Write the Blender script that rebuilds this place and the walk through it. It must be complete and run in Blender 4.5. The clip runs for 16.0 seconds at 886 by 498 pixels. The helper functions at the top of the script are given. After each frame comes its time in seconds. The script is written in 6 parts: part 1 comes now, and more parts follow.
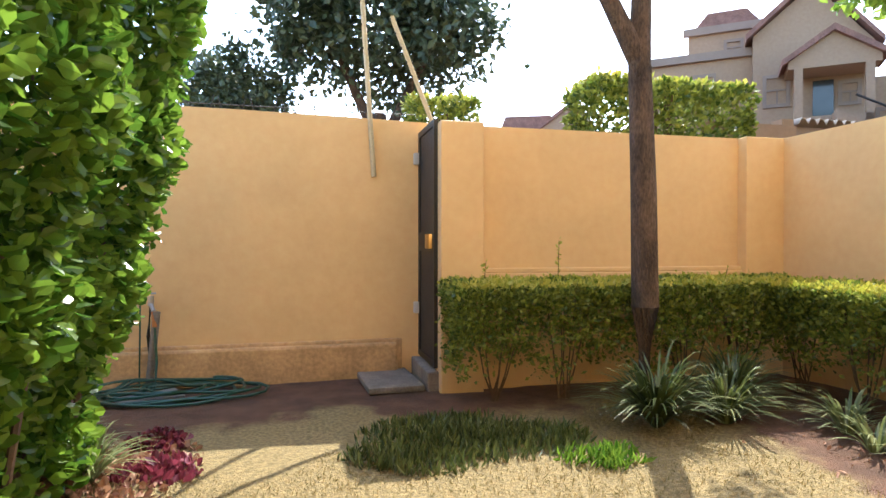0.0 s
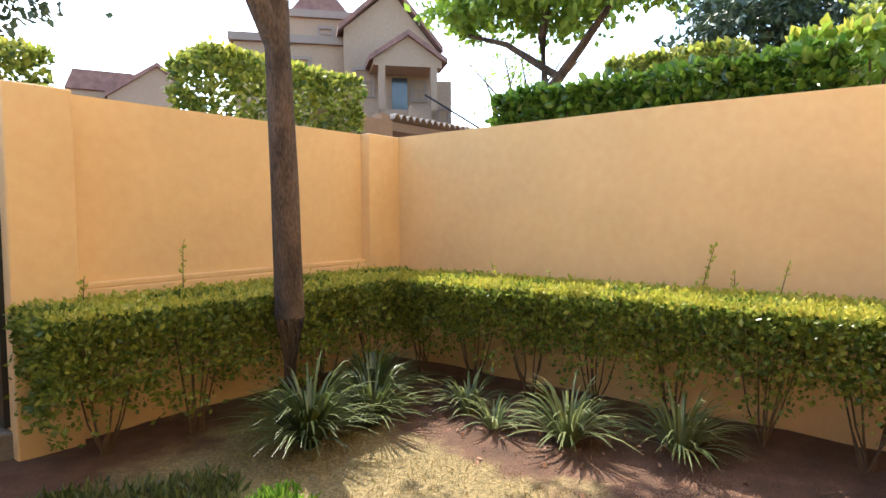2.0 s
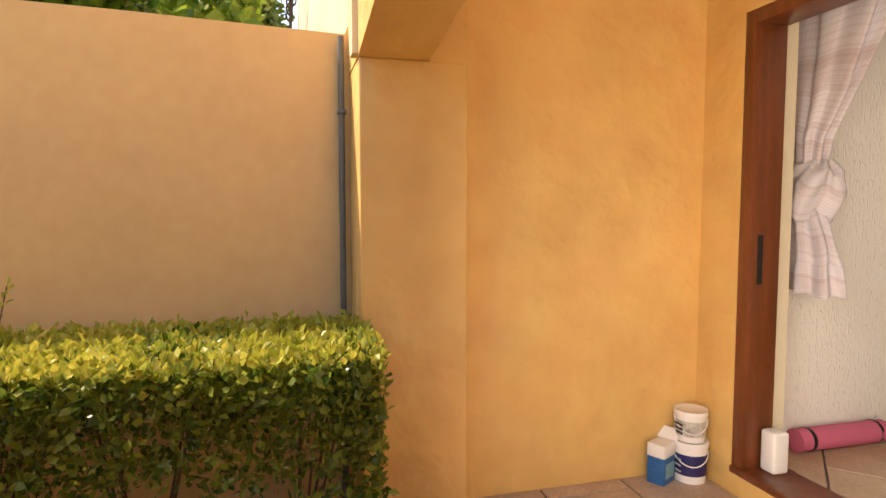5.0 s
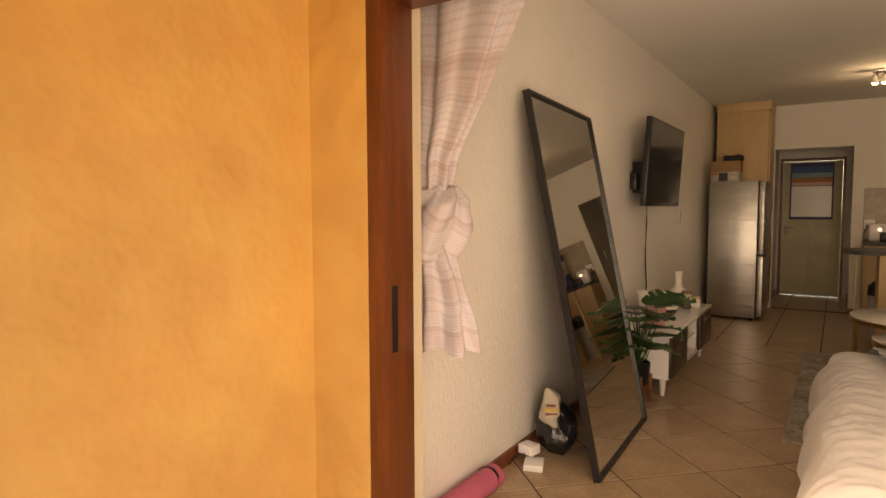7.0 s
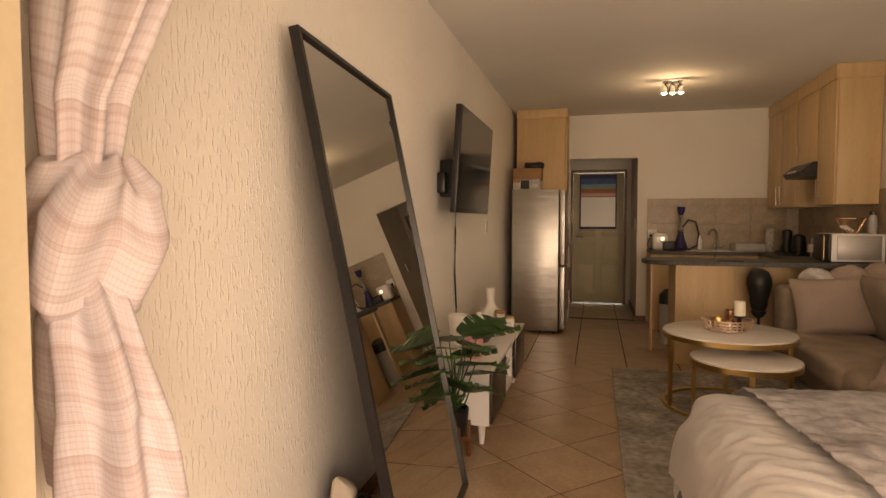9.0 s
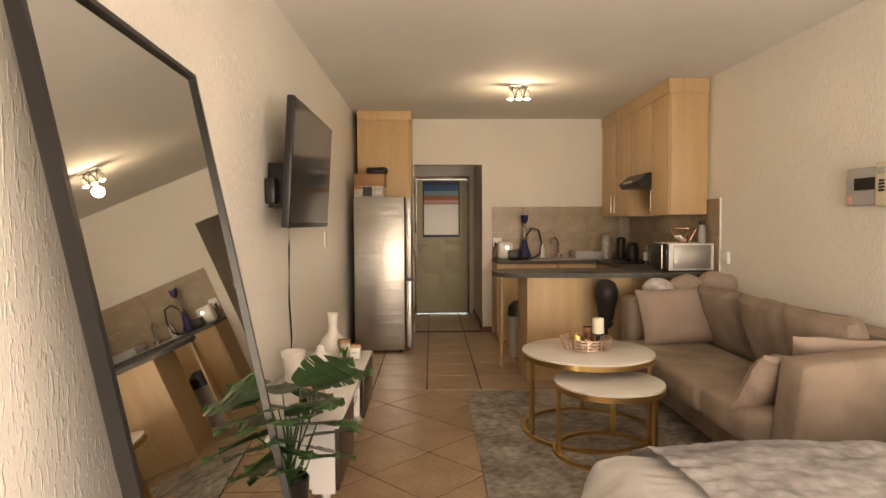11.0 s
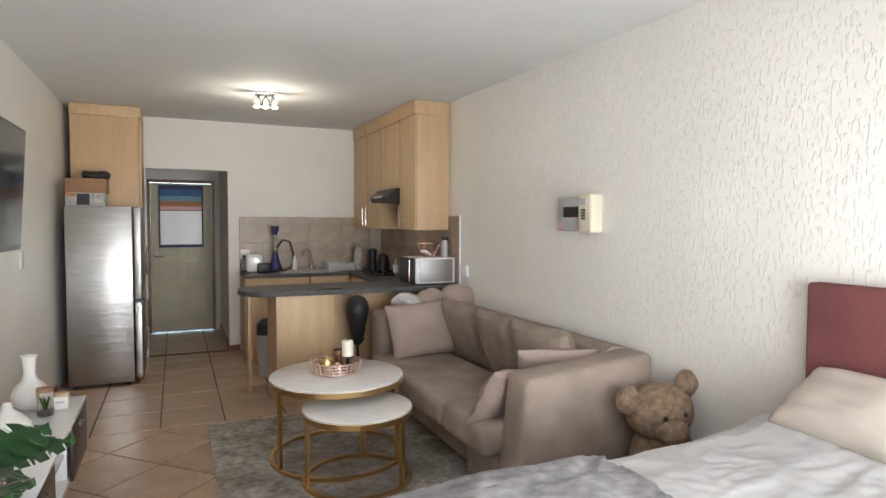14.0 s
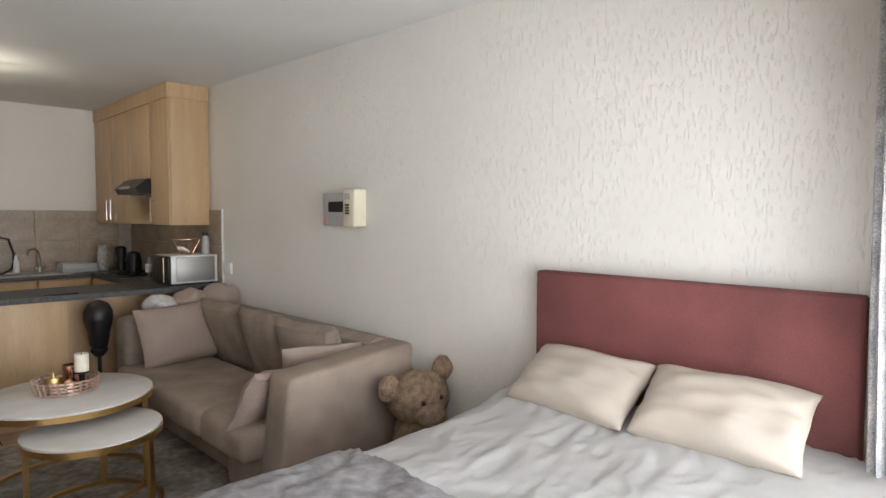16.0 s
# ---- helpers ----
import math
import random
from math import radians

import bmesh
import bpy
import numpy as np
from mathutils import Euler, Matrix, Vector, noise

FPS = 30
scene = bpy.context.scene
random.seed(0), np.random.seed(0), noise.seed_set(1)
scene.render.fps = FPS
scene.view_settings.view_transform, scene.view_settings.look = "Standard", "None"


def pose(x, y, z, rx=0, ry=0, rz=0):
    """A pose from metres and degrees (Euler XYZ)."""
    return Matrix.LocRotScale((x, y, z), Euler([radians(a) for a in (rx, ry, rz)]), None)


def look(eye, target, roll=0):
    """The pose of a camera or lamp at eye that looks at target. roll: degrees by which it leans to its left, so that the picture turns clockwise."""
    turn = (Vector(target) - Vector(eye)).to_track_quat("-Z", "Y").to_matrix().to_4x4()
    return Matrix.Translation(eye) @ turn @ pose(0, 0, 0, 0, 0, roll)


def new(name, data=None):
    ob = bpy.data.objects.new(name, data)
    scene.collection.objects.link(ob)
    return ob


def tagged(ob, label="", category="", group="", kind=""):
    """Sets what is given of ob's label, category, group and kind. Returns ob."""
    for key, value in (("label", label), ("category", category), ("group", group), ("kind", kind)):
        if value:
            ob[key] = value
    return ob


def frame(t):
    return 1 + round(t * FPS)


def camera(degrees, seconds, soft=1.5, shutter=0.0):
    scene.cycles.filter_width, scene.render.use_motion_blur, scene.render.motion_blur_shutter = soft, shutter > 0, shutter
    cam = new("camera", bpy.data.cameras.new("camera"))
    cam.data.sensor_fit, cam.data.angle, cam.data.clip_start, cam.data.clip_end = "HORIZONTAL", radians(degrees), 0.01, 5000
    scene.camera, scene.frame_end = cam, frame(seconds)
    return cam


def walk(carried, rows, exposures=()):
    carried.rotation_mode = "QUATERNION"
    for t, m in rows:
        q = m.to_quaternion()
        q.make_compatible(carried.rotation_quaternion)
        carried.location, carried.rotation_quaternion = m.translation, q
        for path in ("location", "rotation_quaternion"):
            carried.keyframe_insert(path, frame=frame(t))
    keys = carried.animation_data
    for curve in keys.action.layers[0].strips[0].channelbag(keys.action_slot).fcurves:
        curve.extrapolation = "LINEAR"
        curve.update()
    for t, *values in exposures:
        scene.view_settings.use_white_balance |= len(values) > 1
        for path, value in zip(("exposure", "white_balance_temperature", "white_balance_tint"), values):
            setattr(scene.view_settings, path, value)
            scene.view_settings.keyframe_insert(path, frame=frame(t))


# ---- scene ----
cam = camera(73.5, 16.0)
PATH = [
    (0, (3.933, -2.145, 1.033), (3.464, -4.09, 1.018), -0.0),
    (0.5, (3.946, -2.275, 1.073), (3.218, -4.137, 1.049), -0.2),
    (1, (3.956, -2.366, 1.134), (2.943, -4.089, 1.078), -0.3),
    (1.5, (3.94, -2.476, 1.223), (2.653, -4.003, 1.12), -0.3),
    (2, (3.923, -2.709, 1.247), (2.364, -3.956, 1.132), -0.4),
    (2.5, (3.847, -2.914, 1.266), (2.089, -3.862, 1.159), 0.2),
    (3, (3.686, -2.871, 1.254), (1.783, -3.477, 1.149), -0.1),
    (3.5, (3.412, -2.731, 1.234), (1.448, -3.088, 1.118), -0.2),
    (4, (3.049, -2.641, 1.222), (1.055, -2.733, 1.095), 0.1),
    (4.5, (2.672, -2.533, 1.206), (0.686, -2.338, 1.08), 0.0),
    (5, (2.302, -2.391, 1.199), (0.376, -1.872, 1.061), -0.0),
    (5.2, (2.156, -2.326, 1.206), (0.264, -1.691, 1.075), -0.1),
    (7.3, (1.274, -1.738, 1.334), (0.267, -0.014, 1.213), -0.0),
    (7.5, (1.234, -1.626, 1.315), (0.268, 0.121, 1.205), 0.1),
    (8, (1.135, -1.361, 1.304), (0.312, 0.459, 1.2), -0.0),
    (8.5, (1.05, -1.114, 1.293), (0.394, 0.772, 1.193), -0.1),
    (9, (0.971, -0.898, 1.301), (0.472, 1.036, 1.204), -0.0),
    (9.5, (0.89, -0.694, 1.304), (0.505, 1.266, 1.211), -0.0),
    (10, (0.834, -0.517, 1.307), (0.596, 1.467, 1.219), -0.0),
    (10.2, (0.82, -0.483, 1.313), (0.658, 1.508, 1.226), -0.1),
    (12.5, (0.91, -0.059, 1.496), (1.186, 1.921, 1.417), -0.0),
    (13, (0.886, -0.105, 1.507), (1.32, 1.845, 1.429), 0.1),
    (13.5, (0.888, -0.15, 1.504), (1.519, 1.746, 1.423), 0.3),
    (14, (0.927, -0.208, 1.512), (1.747, 1.614, 1.423), 0.2),
    (14.5, (0.984, -0.243, 1.517), (1.98, 1.489, 1.421), 0.1),
    (15, (1.032, -0.295, 1.521), (2.192, 1.33, 1.416), -0.0),
    (15.5, (1.063, -0.325, 1.522), (2.37, 1.185, 1.413), 0.0),
    (16, (1.021, -0.247, 1.524), (2.438, 1.16, 1.414), 0.2),
]
EXPOSURES = [
    (0, 2.5, 6300, 8), (3.5, 2.3, 7000, 11), (5.2, 1.88, 8700, 18), (7.3, 1.85, 11600, 24), (9, 2.2, 11200, 26), (10.2, 2.65, 10800, 25), (11.4, 3.18, 7300, 13), (12.3, 3.52, 5750, 8), (14, 3.22, 5750, 8), (16, 2.8, 5800, 8)]
walk(cam, [(t, look(eye, target, roll)) for t, eye, target, roll in PATH], EXPOSURES)

# ---- world, sun, lamps ----
SUN_EL, SUN_AZ = 50, (-0.445, -0.895)
world = bpy.data.worlds.new("world")
scene.world = world
world.use_nodes = True
wn = world.node_tree
sky = wn.nodes.new("ShaderNodeTexSky")
sky.sky_type, sky.sun_disc = "NISHITA", False
sky.sun_elevation, sky.sun_rotation = radians(SUN_EL), math.atan2(*SUN_AZ)
wn.links.new(sky.outputs[0], wn.nodes["Background"].inputs[0])
wn.nodes["Background"].inputs[1].default_value = 0.15
sun = new("sun", bpy.data.lights.new("sun", "SUN"))
sun.data.energy, sun.data.angle, sun.data.color = 2.0, radians(0.5), (1.0, 0.93, 0.82)
ce = math.cos(radians(SUN_EL))
sun.matrix_world = look((-4.45, -8.95, 12), (-4.45 - SUN_AZ[0] * ce, -8.95 - SUN_AZ[1] * ce, 12 - math.sin(radians(SUN_EL))))
patio_light = new("patio_daylight", bpy.data.lights.new("patio_daylight", "AREA"))
patio_light.data.shape, patio_light.data.size, patio_light.data.size_y = "RECTANGLE", 4.0, 1.75
patio_light.data.energy, patio_light.data.color = 25, (1.0, 0.96, 0.9)
patio_light.matrix_world = look((2.95, -1.84, 0.85), (2.95, 1.0, 0.85))

door_light = new("door_daylight", bpy.data.lights.new("door_daylight", "AREA"))
door_light.data.shape, door_light.data.size, door_light.data.size_y = "RECTANGLE", 2.3, 1.9
door_light.data.energy, door_light.data.color = 5.5, (1.0, 0.97, 0.93)
door_light.matrix_world = look((1.8, -0.12, 1.15), (1.8, 1.88, 0.6))

# ---- materials ----
def mat(name, col, rough=0.6, metal=0.0, var=0.12, scale=3.0, fine=60.0, bump=0.08, stretch=(1, 1, 1), col2=None, rand=0.0, depth=0.004, coat=0.0):
    m = bpy.data.materials.new(name)
    m.use_nodes = True
    n, l = m.node_tree.nodes, m.node_tree.links
    b = n["Principled BSDF"]
    tc, mp = n.new("ShaderNodeTexCoord"), n.new("ShaderNodeMapping")
    mp.inputs["Scale"].default_value = stretch
    l.new(tc.outputs["Object"], mp.inputs[0])
    big, small = n.new("ShaderNodeTexNoise"), n.new("ShaderNodeTexNoise")
    big.inputs["Scale"].default_value, big.inputs["Detail"].default_value = scale, 5
    small.inputs["Scale"].default_value, small.inputs["Detail"].default_value = fine, 3
    l.new(mp.outputs[0], big.inputs[0]), l.new(mp.outputs[0], small.inputs[0])
    ramp = n.new("ShaderNodeValToRGB")
    ramp.color_ramp.elements[0].position, ramp.color_ramp.elements[1].position = 0.3, 0.7
    c2 = col2 or [c * (1 - 2 * var) for c in col]
    ramp.color_ramp.elements[0].color, ramp.color_ramp.elements[1].color = (*c2, 1), (*col, 1)
    l.new(big.outputs[0], ramp.inputs[0])
    mix = n.new("ShaderNodeMixRGB")
    mix.blend_type, mix.inputs[0].default_value = "OVERLAY", min(1.0, var * 2.5)
    l.new(ramp.outputs[0], mix.inputs[1]), l.new(small.outputs[0], mix.inputs[2])
    last = mix.outputs[0]
    if rand:
        oi, hs, mr = n.new("ShaderNodeObjectInfo"), n.new("ShaderNodeHueSaturation"), n.new("ShaderNodeMapRange")
        mr.inputs[3].default_value, mr.inputs[4].default_value = 1 - rand, 1 + rand
        l.new(oi.outputs["Random"], mr.inputs[0]), l.new(mr.outputs[0], hs.inputs["Value"]), l.new(last, hs.inputs["Color"])
        last = hs.outputs[0]
    l.new(last, b.inputs["Base Color"])
    b.inputs["Roughness"].default_value, b.inputs["Metallic"].default_value = rough, metal
    b.inputs["Coat Weight"].default_value = coat
    if bump:
        bp = n.new("ShaderNodeBump")
        bp.inputs["Strength"].default_value, bp.inputs["Distance"].default_value = bump, depth
        l.new(small.outputs[0], bp.inputs["Height"]), l.new(bp.outputs[0], b.inputs["Normal"])
    return m


def leaf_mat(name, col, col2, rough=0.35, through_light=0.35):
    m = bpy.data.materials.new(name)
    m.use_nodes = True
    n, l = m.node_tree.nodes, m.node_tree.links
    b = n["Principled BSDF"]
    g, ramp = n.new("ShaderNodeNewGeometry"), n.new("ShaderNodeValToRGB")
    ramp.color_ramp.elements[0].color, ramp.color_ramp.elements[1].color = (*col, 1), (*col2, 1)
    l.new(g.outputs["Random Per Island"], ramp.inputs[0]), l.new(ramp.outputs[0], b.inputs["Base Color"])
    b.inputs["Roughness"].default_value = rough
    tr, mx = n.new("ShaderNodeBsdfTranslucent"), n.new("ShaderNodeMixShader")
    l.new(ramp.outputs[0], tr.inputs[0])
    mx.inputs[0].default_value = through_light
    l.new(b.outputs[0], mx.inputs[1]), l.new(tr.outputs[0], mx.inputs[2]), l.new(mx.outputs[0], n["Material Output"].inputs[0])
    return m


def drip_mat(name, col, strength=0.9):
    """Painted plaster with trowelled drips that run down."""
    m = mat(name, col, 0.36, var=0.03, scale=1.5, fine=25, bump=0)
    n, l = m.node_tree.nodes, m.node_tree.links
    tc, mp, mp2 = n.new("ShaderNodeTexCoord"), n.new("ShaderNodeMapping"), n.new("ShaderNodeMapping")
    mp.inputs["Scale"].default_value, mp2.inputs["Scale"].default_value = (82, 82, 23), (120, 120, 50)
    a, c = n.new("ShaderNodeTexNoise"), n.new("ShaderNodeTexNoise")
    a.inputs["Scale"].default_value, a.inputs["Detail"].default_value = 1.0, 2
    c.inputs["Scale"].default_value, c.inputs["Detail"].default_value = 1.0, 3
    ra, rc = n.new("ShaderNodeMapRange"), n.new("ShaderNodeMapRange")
    ra.inputs[1].default_value, ra.inputs[2].default_value = 0.55, 0.67
    rc.inputs[1].default_value, rc.inputs[2].default_value, rc.inputs[4].default_value = 0.4, 0.8, 0.12
    add, bp = n.new("ShaderNodeMath"), n.new("ShaderNodeBump")
    l.new(tc.outputs["Object"], mp.inputs[0]), l.new(tc.outputs["Object"], mp2.inputs[0])
    l.new(mp.outputs[0], a.inputs[0]), l.new(mp2.outputs[0], c.inputs[0])
    l.new(a.outputs[0], ra.inputs[0]), l.new(c.outputs[0], rc.inputs[0])
    l.new(ra.outputs[0], add.inputs[0]), l.new(rc.outputs[0], add.inputs[1])
    bp.inputs["Strength"].default_value, bp.inputs["Distance"].default_value = strength, 0.004
    l.new(add.outputs[0], bp.inputs["Height"]), l.new(bp.outputs[0], n["Principled BSDF"].inputs["Normal"])
    return m


def plaid_mat(name):
    m = mat(name, (0.66, 0.65, 0.71), 0.8, var=0.05, scale=8, fine=300, bump=0.2, depth=0.001)
    n, l = m.node_tree.nodes, m.node_tree.links
    b = n["Principled BSDF"]
    uv = n.new("ShaderNodeUVMap")
    sep = n.new("ShaderNodeSeparateXYZ")
    l.new(uv.outputs[0], sep.inputs[0])
    last = b.inputs["Base Color"].links[0].from_socket
    for axis, freq, width, dark in ((0, 5.0, 0.25, 0.93), (1, 6.0, 0.22, 0.91), (1, 43.0, 0.3, 0.92), (1, 2.0, 0.3, 0.95), (0, 61.0, 0.25, 0.95)):
        mu, fr, lt, mx = n.new("ShaderNodeMath"), n.new("ShaderNodeMath"), n.new("ShaderNodeMath"), n.new("ShaderNodeMixRGB")
        mu.operation, fr.operation, lt.operation, mx.blend_type = "MULTIPLY", "FRACT", "LESS_THAN", "MULTIPLY"
        mu.inputs[1].default_value, lt.inputs[1].default_value = freq, width
        mx.inputs[2].default_value = (dark, dark * 0.96, dark * 0.95, 1)
        l.new(sep.outputs[axis], mu.inputs[0]), l.new(mu.outputs[0], fr.inputs[0]), l.new(fr.outputs[0], lt.inputs[0])
        l.new(lt.outputs[0], mx.inputs[0]), l.new(last, mx.inputs[1])
        last = mx.outputs[0]
    l.new(last, b.inputs["Base Color"])
    return m


def emit_mat(name, col, strength):
    m = bpy.data.materials.new(name)
    m.use_nodes = True
    b = m.node_tree.nodes["Principled BSDF"]
    b.inputs["Base Color"].default_value = b.inputs["Emission Color"].default_value = (*col, 1)
    b.inputs["Emission Strength"].default_value = strength
    return m


def glass_mat(name, col, rough=0.02):
    m = bpy.data.materials.new(name)
    m.use_nodes = True
    b = m.node_tree.nodes["Principled BSDF"]
    b.inputs["Base Color"].default_value = (*col, 1)
    b.inputs["Transmission Weight"].default_value, b.inputs["Roughness"].default_value, b.inputs["IOR"].default_value = 1.0, rough, 1.2
    return m


PAINT = mat("garden_wall_paint", (0.76, 0.5, 0.24), 0.75, var=0.05, scale=1.8, fine=14, bump=0.35, depth=0.006)
# Same paint as the garden walls, orange bounce light put into its colour
PATIO = mat("bounce_lit_wall_paint", (0.78, 0.49, 0.18), 0.5, var=0.08, scale=2.0, fine=5, bump=1.0, depth=0.03)
FACADE = mat("facade_paint", (0.76, 0.6, 0.4), 0.8, var=0.06, scale=1.0, fine=20, bump=0.2)
PLINTH = mat("plinth_paint", (0.62, 0.38, 0.18), 0.8, var=0.2, scale=4, fine=30, bump=0.4, depth=0.006)
DRIP = drip_mat("textured_wall", (0.8, 0.77, 0.72), 0.65)
PLAIN = mat("smooth_wall", (0.78, 0.75, 0.7), 0.6, var=0.03, scale=1.2, fine=30, bump=0.12)
CEIL = mat("ceiling_paint", (0.76, 0.75, 0.73), 0.8, var=0.03, scale=1.5, fine=180, bump=0.35, depth=0.003)
TILE = mat("floor_tile", (0.46, 0.33, 0.22), 0.28, var=0.12, scale=5, fine=40, bump=0.05, rand=0.07, col2=(0.36, 0.24, 0.15))
GROUT = mat("grout", (0.12, 0.09, 0.07), 0.95, var=0.2, scale=20)
PTILE = mat("patio_tile", (0.5, 0.36, 0.27), 0.5, var=0.12, scale=6, fine=50, bump=0.1, rand=0.07)
WTILE = mat("backsplash_tile", (0.4, 0.31, 0.22), 0.35, var=0.15, scale=7, fine=50, bump=0.08, rand=0.06)
WGROUT = mat("light_grout", (0.5, 0.43, 0.35), 0.9, var=0.1, scale=20)
MAPLE = mat("maple_board", (0.62, 0.43, 0.24), 0.45, var=0.07, scale=2.5, fine=30, bump=0.03, stretch=(6, 6, 0.6))
GRANITE = mat("dark_worktop", (0.03, 0.03, 0.03), 0.5, var=0.6, scale=60, fine=220, bump=0.02, col2=(0.1, 0.097, 0.094))
MAHOG = mat("dark_red_wood", (0.2, 0.058, 0.02), 0.35, var=0.2, scale=3, fine=40, bump=0.06, stretch=(8, 8, 0.7))
STEEL = mat("brushed_steel", (0.46, 0.45, 0.44), 0.5, 1.0, var=0.04, scale=2, fine=60, bump=0.04, stretch=(1, 1, 14))
FILM = mat("film_covered_steel", (0.5, 0.49, 0.47), 0.34, 1.0, var=0.06, scale=3, fine=5, bump=0.45, stretch=(0.5, 0.5, 3), depth=0.01)
CHROME = mat("chrome", (0.75, 0.75, 0.75), 0.12, 1.0, var=0.02, bump=0)
BRASS = mat("brushed_gold", (0.62, 0.42, 0.17), 0.3, 1.0, var=0.06, scale=5, fine=60, bump=0.02)
BLACK = mat("black_plastic", (0.012, 0.012, 0.013), 0.35, var=0.1, bump=0.02)
SCREEN = mat("dark_screen", (0.006, 0.006, 0.007), 0.12, var=0.02, bump=0)
WHITE = mat("white_gloss", (0.8, 0.79, 0.78), 0.25, var=0.02, bump=0.01)
CERAM = mat("white_ceramic", (0.8, 0.77, 0.72), 0.35, var=0.04, scale=8, bump=0.02)
CREAM = mat("cream_plastic", (0.72, 0.66, 0.5), 0.45, var=0.04, bump=0.02)
GREYP = mat("grey_plastic", (0.45, 0.45, 0.45), 0.45, var=0.04, bump=0.02)
SUEDE = mat("taupe_suede", (0.36, 0.285, 0.23), 0.95, var=0.22, scale=3.5, fine=250, bump=0.25, depth=0.002)
SUEDE2 = mat("pinkish_taupe_suede", (0.4, 0.315, 0.27), 0.95, var=0.1, scale=3.5, fine=250, bump=0.25, depth=0.002)
SATIN = mat("taupe_satin", (0.36, 0.28, 0.24), 0.4, var=0.1, scale=6, fine=90, bump=0.1)
LINEN = mat("white_bedding", (0.8, 0.78, 0.76), 0.85, var=0.03, scale=4, fine=300, bump=0.2, depth=0.001)
CREAML = mat("cream_pillowcase", (0.5, 0.44, 0.37), 0.85, var=0.03, scale=4, fine=300, bump=0.2, depth=0.001)
THROW = mat("grey_plush_throw", (0.62, 0.6, 0.6), 0.98, var=0.2, scale=6, fine=24, bump=0.5, depth=0.006, col2=(0.36, 0.34, 0.34))
ROSE = mat("dusty_rose_velvet", (0.21, 0.07, 0.066), 0.9, var=0.2, scale=3, fine=260, bump=0.15, depth=0.001)
TEDDY = mat("brown_plush", (0.36, 0.25, 0.16), 1.0, var=0.25, scale=30, fine=160, bump=1.0, depth=0.012)
MARBLE = mat("white_marble", (0.78, 0.76, 0.73), 0.2, var=0.06, scale=2.2, fine=12, bump=0, stretch=(1, 2.5, 1), col2=(0.66, 0.64, 0.62))
RUG = mat("grey_patterned_rug", (0.4, 0.365, 0.32), 0.98, var=0.35, scale=4, fine=22, bump=0.5, depth=0.006, col2=(0.17, 0.15, 0.125))
DARKWOOD = mat("dark_wood_door", (0.05, 0.032, 0.025), 0.35, var=0.25, scale=3, fine=40, bump=0.05, stretch=(6, 6, 1))
DOORP = mat("olive_cream_door", (0.58, 0.54, 0.39), 0.45, var=0.04, scale=2, fine=30, bump=0.04)
MIRROR = mat("mirror_glass", (0.82, 0.83, 0.82), 0.01, 1.0, var=0.0, bump=0)
GLASS = glass_mat("clear_glass", (0.95, 0.97, 0.96))
BARK = mat("bark", (0.13, 0.085, 0.06), 0.95, var=0.35, scale=5, fine=40, bump=1.0, depth=0.02, stretch=(2, 2, 0.7))
TWIG = mat("twig_bark", (0.14, 0.09, 0.055), 0.9, var=0.2, scale=12, bump=0.4)
CONC = mat("concrete_slab", (0.24, 0.21, 0.18), 0.9, var=0.2, scale=6, fine=60, bump=0.4)
HOSE = mat("green_hose", (0.015, 0.07, 0.045), 0.4, var=0.1, bump=0.02)
IRON = mat("black_iron", (0.015, 0.014, 0.013), 0.5, var=0.2, bump=0.1)
MESH = mat("dark_gate_panel", (0.035, 0.03, 0.026), 0.6, var=0.2, scale=8, fine=300, bump=0.3)
RAILM = mat("pale_pole", (0.55, 0.45, 0.28), 0.6, var=0.1, bump=0.05)
HOUSE = mat("house_paint", (0.33, 0.22, 0.145), 0.85, var=0.06, scale=0.6, fine=12, bump=0.1)
HTRIM = mat("house_trim", (0.26, 0.19, 0.15), 0.8, var=0.08, scale=2, bump=0.1)
ROOF = mat("clay_roof", (0.26, 0.13, 0.1), 0.8, var=0.2, scale=3, fine=20, bump=0.6, depth=0.03)
PANE = mat("dark_window_pane", (0.04, 0.05, 0.06), 0.1, var=0.1, bump=0)
CARROOF = mat("carport_roof", (0.3, 0.24, 0.19), 0.6, var=0.1, bump=0.1)
GRASSB = leaf_mat("strap_leaf", (0.035, 0.06, 0.016), (0.17, 0.2, 0.06), 0.35, 0.25)
GRASSV = leaf_mat("pale_strap_leaf", (0.09, 0.13, 0.04), (0.27, 0.3, 0.13), 0.4, 0.3)
L_BIG = leaf_mat("broad_green_leaf", (0.04, 0.11, 0.012), (0.2, 0.33, 0.04), 0.24, 0.5)
L_MID = leaf_mat("mid_green_leaf", (0.025, 0.075, 0.01), (0.12, 0.22, 0.03), 0.25, 0.35)
L_BOX = leaf_mat("box_hedge_leaf", (0.05, 0.1, 0.012), (0.34, 0.38, 0.07), 0.33, 0.5)
L_TIP = leaf_mat("yellow_green_tip", (0.3, 0.34, 0.04), (0.55, 0.5, 0.1), 0.4, 0.4)
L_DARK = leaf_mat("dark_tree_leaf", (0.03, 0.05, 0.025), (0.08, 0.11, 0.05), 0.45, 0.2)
L_LIME = leaf_mat("lime_tree_leaf", (0.1, 0.2, 0.02), (0.3, 0.42, 0.06), 0.4, 0.45)
L_MON = leaf_mat("monstera_leaf", (0.015, 0.055, 0.016), (0.05, 0.13, 0.035), 0.3, 0.15)
L_RED = leaf_mat("burgundy_leaf", (0.1, 0.015, 0.03), (0.3, 0.06, 0.1), 0.45, 0.3)
